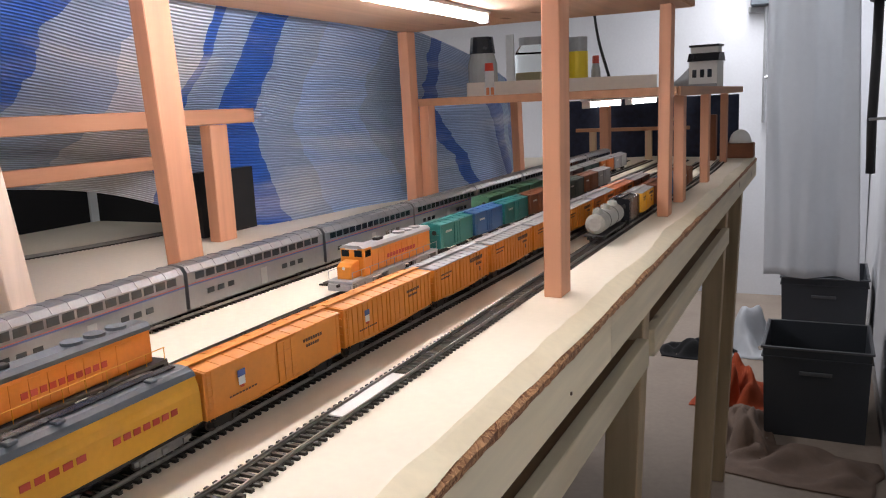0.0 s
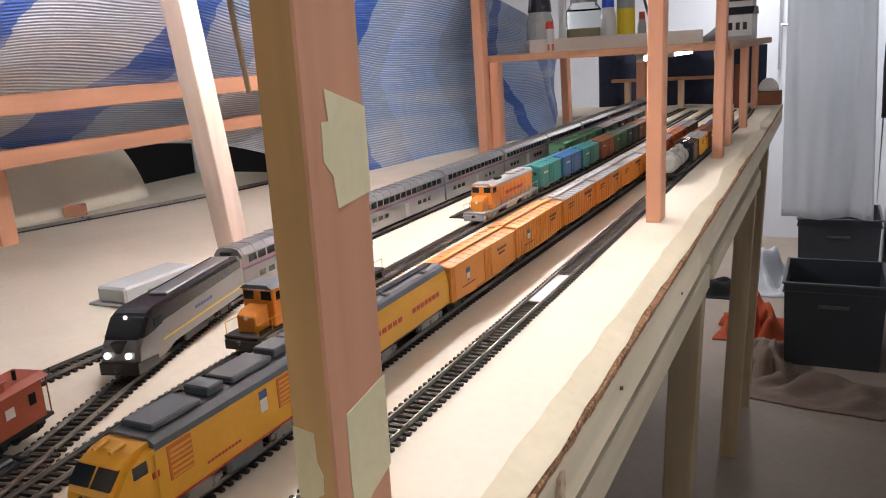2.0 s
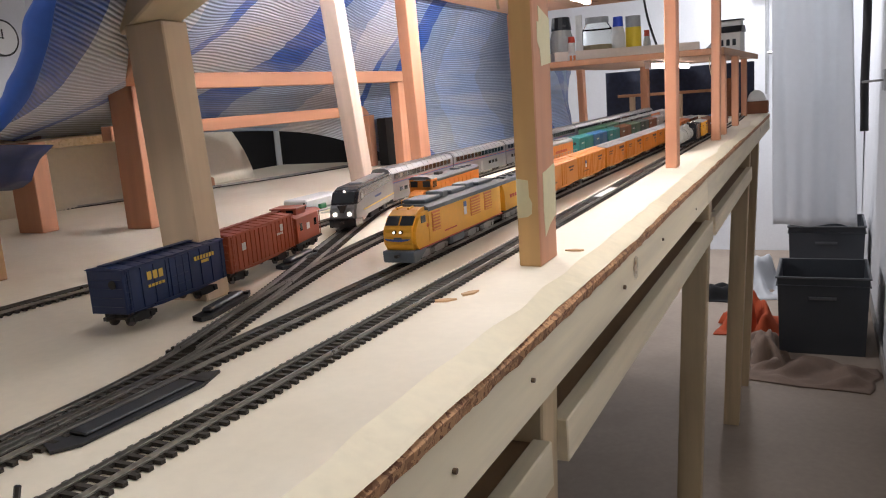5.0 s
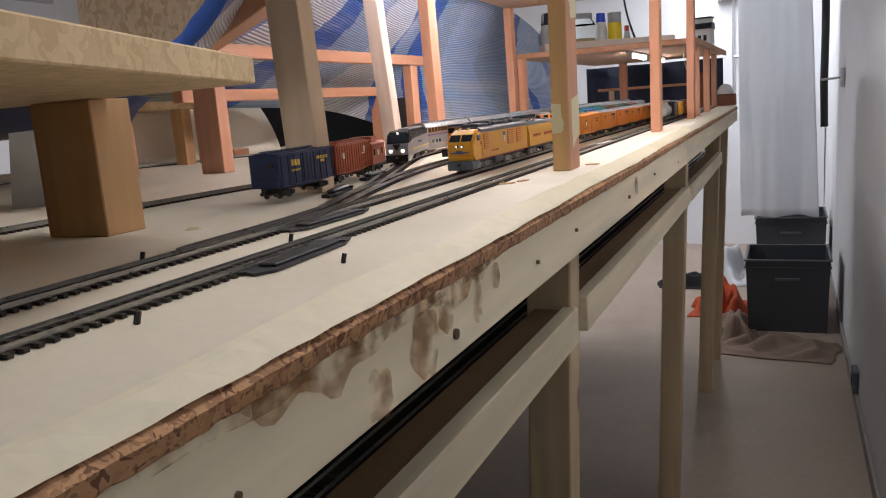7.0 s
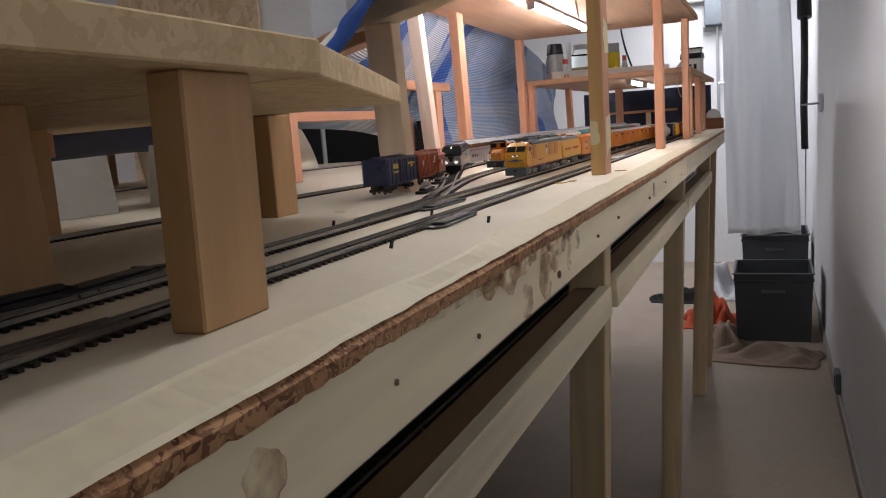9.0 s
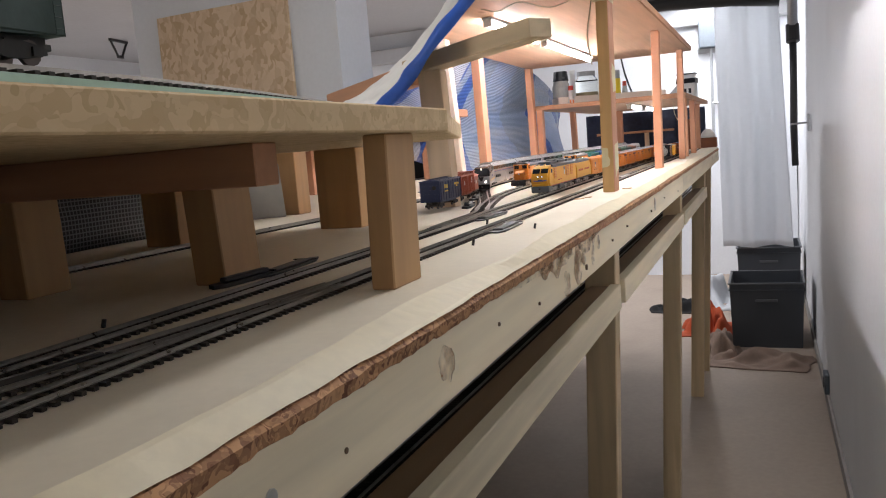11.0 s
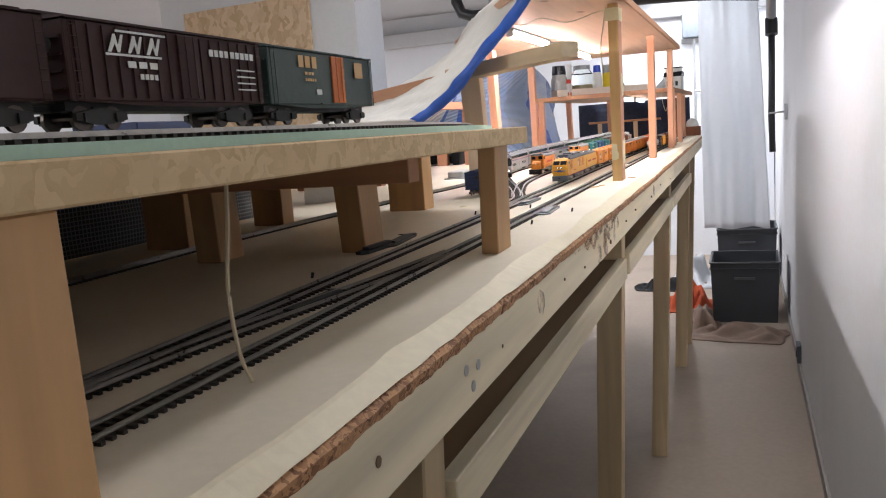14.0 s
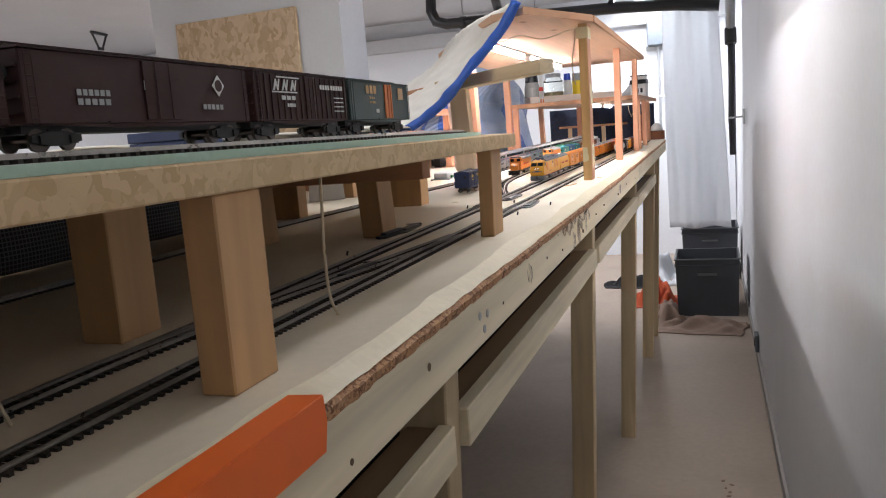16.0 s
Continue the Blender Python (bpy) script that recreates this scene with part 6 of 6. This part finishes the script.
def bottle(x, y, r, h, body, cap, label, neck=0.5, caph=0.03):
    b = thing("bottle", pose(x, y, MT), label, "bottle", "bottles and jars")
    bm = rod(bm_new(), (0, 0, 0), (0, 0, h * 0.75), r, 18)
    rod(bm, (0, 0, h * 0.75), (0, 0, h), r, 18, r * neck)
    part("bottle_body", bm, body, b)
    bm = rod(bm_new(), (0, 0, h + 0.0002), (0, 0, h + caph), r * neck * 1.1, 14, r * neck * 0.95)
    part("cap", bm, cap, b)
    return b


GL = shade("grey_bottle_glass", (0.38, 0.38, 0.36), 0.2, vary=0.1)
bottle(-0.600, 1.80, 0.037, 0.106, GL, M_BLACKP, "tall grey bottle with a black cap on the middle table", 0.8, 0.04)
carton = thing("small_carton", pose(-0.532, 1.675, MT, 0, 0, 20), "small orange and white carton under a glue tube", "carton")
part("carton_body", box(bm_new(), -0.013, 0.013, -0.010, 0.010, 0.0, 0.0245, 0.0008), M_PALE, carton)
for e in (-0.008, 0.003):
    part("orange_panel", box(bm_new(), e, e + 0.007, -0.0105, -0.0098, 0.004, 0.021), M_ORG, carton, "orange printed panel")
glue = thing("glue_tube", pose(-0.532, 1.675, MT + 0.0247), "white glue tube with a bright red cap", "glue tube", "bottles and jars")
part("tube_body", rod(bm_new(), (0, 0, 0), (0, 0, 0.034), 0.0105, 16), M_PALE, glue)
part("cap", rod(bm_new(), (0, 0, 0.0342), (0, 0, 0.052), 0.0108, 16, 0.0095), shade("bright_red_cap", (0.62, 0.05, 0.02), 0.4), glue, "bright red cap")
solid("white_stick", box(bm_new(), -0.011, 0.011, -0.004, 0.004, 0, 0.16, 0.001), M_WHITE, "upright strip of white plastic behind the tray", "strip", pose(-0.583, 1.95, MT))
bottle(-0.457, 1.975, 0.0225, 0.112, M_PALE, shade("bright_blue_cap", (0.02, 0.07, 0.55), 0.4), "white plastic bottle with a bright blue cap", 0.72, 0.032)
jar = thing("glass_jar", pose(-0.530, 1.985, MT), "large glass jar half full of sand with a grey lid", "jar", "bottles and jars")
part("sand", rod(bm_new(), (0, 0, 0.003), (0, 0, 0.06), 0.047, 20), shade("sand", (0.33, 0.27, 0.16), 0.9, vary=0.2, fine=300), jar, "brown sand")
bm = rod(bm_new(), (0, 0, 0.0), (0, 0, 0.11), 0.05, 22)
rod(bm, (0, 0, 0.11), (0, 0, 0.13), 0.05, 22, 0.036)
part("jar_glass", bm, M_GLASS, jar, "clear glass").visible_shadow = False
part("lid", rod(bm_new(), (0, 0, 0.1302), (0, 0, 0.15), 0.039, 18), M_LGREY, jar, "grey metal lid")
tin = thing("paint_tin", pose(-0.408, 1.98, MT), "yellow and grey paint tin", "tin", "bottles and jars")
part("tin_band", rod(bm_new(), (0, 0, 0), (0, 0, 0.106), 0.0255, 20), shade("tin_yellow", (0.78, 0.58, 0.02), 0.4, vary=0.05), tin, "yellow label")
part("tin_top", rod(bm_new(), (0, 0, 0.1061), (0, 0, 0.142), 0.0245, 20), M_LGREY, tin, "grey upper half")
bottle(-0.372, 2.02, 0.012, 0.075, GL, M_REDM, "small brown bottle with a red cap", 0.7, 0.02)
solid("hanging_cable", curve_rod(smooth_line([(0, 0, 0.24), (0.02, -0.02, 0.14), (0.05, -0.04, 0.05), (0.07, -0.06, 0.005)]), 0.004), M_PIPE, "thick black cable hanging behind the jars", "cable", pose(-0.40, 2.10, MT))
house = thing("model_house", pose(-0.140, 2.36, MT, 0, 0, -8), "small white model house with a dark roof", "model house")
house.scale = (0.66, 0.75, 1.0)
part("wall", box(bm_new(), -0.06, 0.06, -0.045, 0.045, 0, 0.075), M_WHITE, house, "white house wall")
part("roof", prism(bm_new(), [(-0.052, 0.0752), (0.052, 0.0752), (0.03, 0.098), (-0.03, 0.098)], "x", -0.066, 0.066), M_BLACKP, house, "dark roof")
part("upper_wall", box(bm_new(), -0.058, 0.058, -0.028, 0.028, 0.0982, 0.115), M_WHITE, house)
part("upper_roof", box(bm_new(), -0.064, 0.064, -0.036, 0.036, 0.1152, 0.121, 0.001), M_BLACKP, house)
for x0 in (-0.045, -0.012, 0.02):
    part("window", box(bm_new(), x0, x0 + 0.018, -0.0462, -0.0448, 0.03, 0.052), M_PANE, house)
part("base_band", box(bm_new(), -0.061, 0.061, -0.0464, -0.0452, 0.0, 0.012), M_LGREY, house)
rows = [[(-0.33 + 0.16 * u + 0.01 * v, 2.62 + 0.02 * math.sin(u * 5), MT + (0.13 * u ** 1.6 + 0.004) * (1 - v)) for v in (0, 0.5, 1)] for u in [k / 12 for k in range(13)]]
tagged(sheet("curved_card", rows, M_LGREY, 0.002), "curved grey card rising behind the jars", "card")
for cx, cy in ((-0.47, 1.76), (-0.44, 1.78), (-0.50, 1.77)):
    solid("orange_scrap", prism(bm_new(), [(-0.012, -0.004), (0.01, -0.006), (0.014, 0.006), (-0.006, 0.008)], "z", 0, 0.012), M_ORG, "orange scrap of modelling material in the tray", "scrap", pose(cx, cy, MT + 0.0052, 0, 0, cx * 900), group="scraps")
solid("hook_wire", curve_rod(smooth_line([(0, 0, 0), (0.003, 0.002, -0.04), (0.014, 0.004, -0.075), (0.02, 0.002, -0.06)]), 0.0013), M_WIRE, "bent pale wire hanging from the middle table", "wire", pose(-0.16, 1.9, MID))

# far end of the deck: dark curtain, ledge, brown block with a white dome
rows = [[(-0.72 + 0.62 * u, 2.86 + 0.03 * math.sin(u * 14), DECK + 0.002 + 0.21 * v) for v in [k / 4 for k in range(5)]] for u in [k / 24 for k in range(25)]]
tagged(sheet("dark_blue_cloth", rows, shade("dark_blue_cloth_paint", (0.03, 0.04, 0.08), 0.8, vary=0.4, scale=5), 0.002), "dark blue cloth closing the far end under the table", "cloth")
ledge = thing("far_ledge", pose(-0.45, 2.79, DECK), "low pine ledge on two short legs", "shelf")
part("ledge_board", box(bm_new(), -0.2, 0.2, -0.012, 0.012, 0.10, 0.112, 0.001), M_CROSS, ledge)
for e in (-0.15, 0.05):
    part("leg", box(bm_new(), e, e + 0.022, -0.01, 0.01, 0, 0.0998), M_POSTP, ledge)
block = thing("brick_tunnel", pose(-0.085, 2.80, DECK), "brown brick model tunnel mouth with a white dome", "model building")
part("brick_base", box(bm_new(), -0.05, 0.045, -0.03, 0.03, 0, 0.05, 0.003), M_RUST, block)
bm = bm_new()
bmesh.ops.create_uvsphere(bm, u_segments=18, v_segments=10, radius=0.036)
for v in bm.verts:
    v.co.z = max(v.co.z, 0) * 1.25 + 0.0502
part("dome", bm, M_WHITE, block, "white dome", smooth=True)
bm = box(bm_new(), -0.02, 0.02, -0.02, 0.02, 0, 0.15, 0.002)
solid("brown_pillar", bm, M_RUST, "dark brown wooden pillar at the far end", "post", pose(-0.17, 2.70, DECK))


# ---------- things on the floor ----------
def storage_bin(x, y, w, d, h, label):
    b = thing("storage_bin", pose(x, y, 0.0), label, "storage bin", "storage bins")
    t = 0.006
    k = 0.012
    bm = bm_new()
    ring = []
    for (z, o, i) in ((0, k, 0), (h, 0, 0)):
        ring.append([bm.verts.new((sx * (w / 2 - o), sy * (d / 2 - o), z)) for sx, sy in ((-1, -1), (1, -1), (1, 1), (-1, 1))])
    for (z, o) in ((h, t), (0.008, k + t)):
        ring.append([bm.verts.new((sx * (w / 2 - o), sy * (d / 2 - o), z)) for sx, sy in ((-1, -1), (1, -1), (1, 1), (-1, 1))])
    for a, c in zip(ring, ring[1:]):
        for q in range(4):
            bm.faces.new((a[q], a[(q + 1) % 4], c[(q + 1) % 4], c[q]))
    bm.faces.new(ring[0][::-1])
    bm.faces.new(ring[-1])
    part("tub", bm, M_BIN, b)
    for z0, z1, o in ((h - 0.045, h - 0.040, 0.006), (h - 0.008, h + 0.001, 0.008)):
        for sx, sy in ((0, -1), (0, 1), (-1, 0), (1, 0)):
            if sx == 0:
                bm = box(bm_new(), -w / 2 - o, w / 2 + o, *sorted((sy * d / 2, sy * (d / 2 + o))), z0, z1, 0.001)
            else:
                bm = box(bm_new(), *sorted((sx * w / 2, sx * (w / 2 + o))), -d / 2, d / 2, z0, z1, 0.001)
            part("rim" if z1 > h else "rib", bm, M_BINRIM if z1 > h else M_BIN, b)
    part("handle", box(bm_new(), -0.06, 0.06, -d / 2 - 0.010, -d / 2 - 0.001, h - 0.11, h - 0.095, 0.002), M_BINRIM, b)


storage_bin(0.172, 3.52, 0.40, 0.42, 0.385, "open dark grey plastic storage bin on the floor")
storage_bin(0.19, 4.72, 0.42, 0.44, 0.42, "open dark grey plastic storage bin behind the plastic sheet")


def crumple(name, cx, cy, w, d, h, material, label, seed, rz=0):
    rows = []
    n = 30
    ca, sa = math.cos(radians(rz)), math.sin(radians(rz))
    for i in range(n + 1):
        row = []
        for j in range(n + 1):
            u, v = i / n - 0.5, j / n - 0.5
            r = math.hypot(u, v) * 2
            e = max(0.0, 1 - r ** 3)
            edge = 1 + 0.15 * noise.noise((math.atan2(v, u) * 1.5, seed, 0))
            f = 0.35 + 0.35 * math.sin(7 * noise.noise((u * 2.2, v * 2.2, seed)) + 9 * u + 4 * v) + 0.25 * noise.noise((u * 6, v * 6, seed + 4))
            x, y = u * w * edge, v * d * edge
            row.append((cx + ca * x - sa * y, cy + sa * x + ca * y, 0.004 + h * e * f))
        rows.append(row)
    return tagged(sheet(name, rows, material, 0.004), label, "cloth")


crumple("brown_cloth", 0.13, 3.02, 0.52, 0.34, 0.09, M_CLOTH, "crumpled brown cloth on the floor before the bin", 1.0, -8)
crumple("brown_cloth", -0.09, 3.3, 0.22, 0.5, 0.16, M_CLOTH, "crumpled brown cloth heaped beside the bin", 6.0, 10)
crumple("orange_cloth", -0.16, 3.75, 0.36, 0.4, 0.24, M_ORANGE_CLOTH, "bunched orange cloth under the bench", 3.0)
crumple("dark_cloth", -0.42, 4.35, 0.4, 0.3, 0.12, M_BLACK, "dark cloth lying far under the bench", 8.0)
crumple("clear_wrapping", -0.14, 4.6, 0.45, 0.6, 0.30, M_DRAPE, "crumpled clear plastic wrapping on the floor", 9.0)
for k in range(5):
    bm = prism(bm_new(), [(-0.008, -0.003), (0.004, -0.005), (0.009, 0.002), (-0.002, 0.005)], "z", 0, 0.003)
    solid("floor_crumb", bm, M_CLOTH, "dark crumb of dirt on the floor", "dirt", pose(0.24 + 0.03 * math.sin(k * 3), 0.72 + 0.03 * k, 0, 0, 0, k * 50), group="floor crumbs")

# ---------- farther room ----------
truck = thing("toy_truck", pose(-1.30, 0.24, 1.335, 0, 0, 30), "small red toy truck on the rear of the shelf", "toy truck")
part("truck_body", box(bm_new(), -0.03, 0.03, -0.05, 0.05, 0.010, 0.035, 0.003), M_RED, truck)
part("cab", box(bm_new(), -0.026, 0.026, -0.05, -0.015, 0.0352, 0.055, 0.004), M_RED, truck)
for sx in (-1, 1):
    for sy in (-0.03, 0.03):
        part("wheel", rod(bm_new(), (sx * 0.024, sy, 0.010), (sx * 0.032, sy, 0.010), 0.010, 12), M_BLACKP, truck)
bl = thing("dark_jar", pose(-1.17, 0.26, 1.335), "dark jar with a black lid on the rear board", "jar")
part("jar_body", rod(bm_new(), (0, 0, 0), (0, 0, 0.03), 0.024, 16), M_BROWN, bl)
part("lid", rod(bm_new(), (0, 0, 0.0302), (0, 0, 0.05), 0.023, 16), M_BLACKP, bl, "black lid")
rear = thing("rear_board", pose(-1.30, 0.15, 1.32), "flat board behind the hillside carrying toys", "board")
part("board", box(bm_new(), -0.3, 0.28, -0.5, 0.35, 0.0, 0.0148, 0.001), M_SHELF, rear)
for ex, ey in ((-0.25, -0.4), (0.2, 0.25), (-0.25, 0.25)):
    part("leg", box(bm_new(), ex, ex + 0.03, ey, ey + 0.03, -0.1245, -0.0002), M_POSTB, rear)
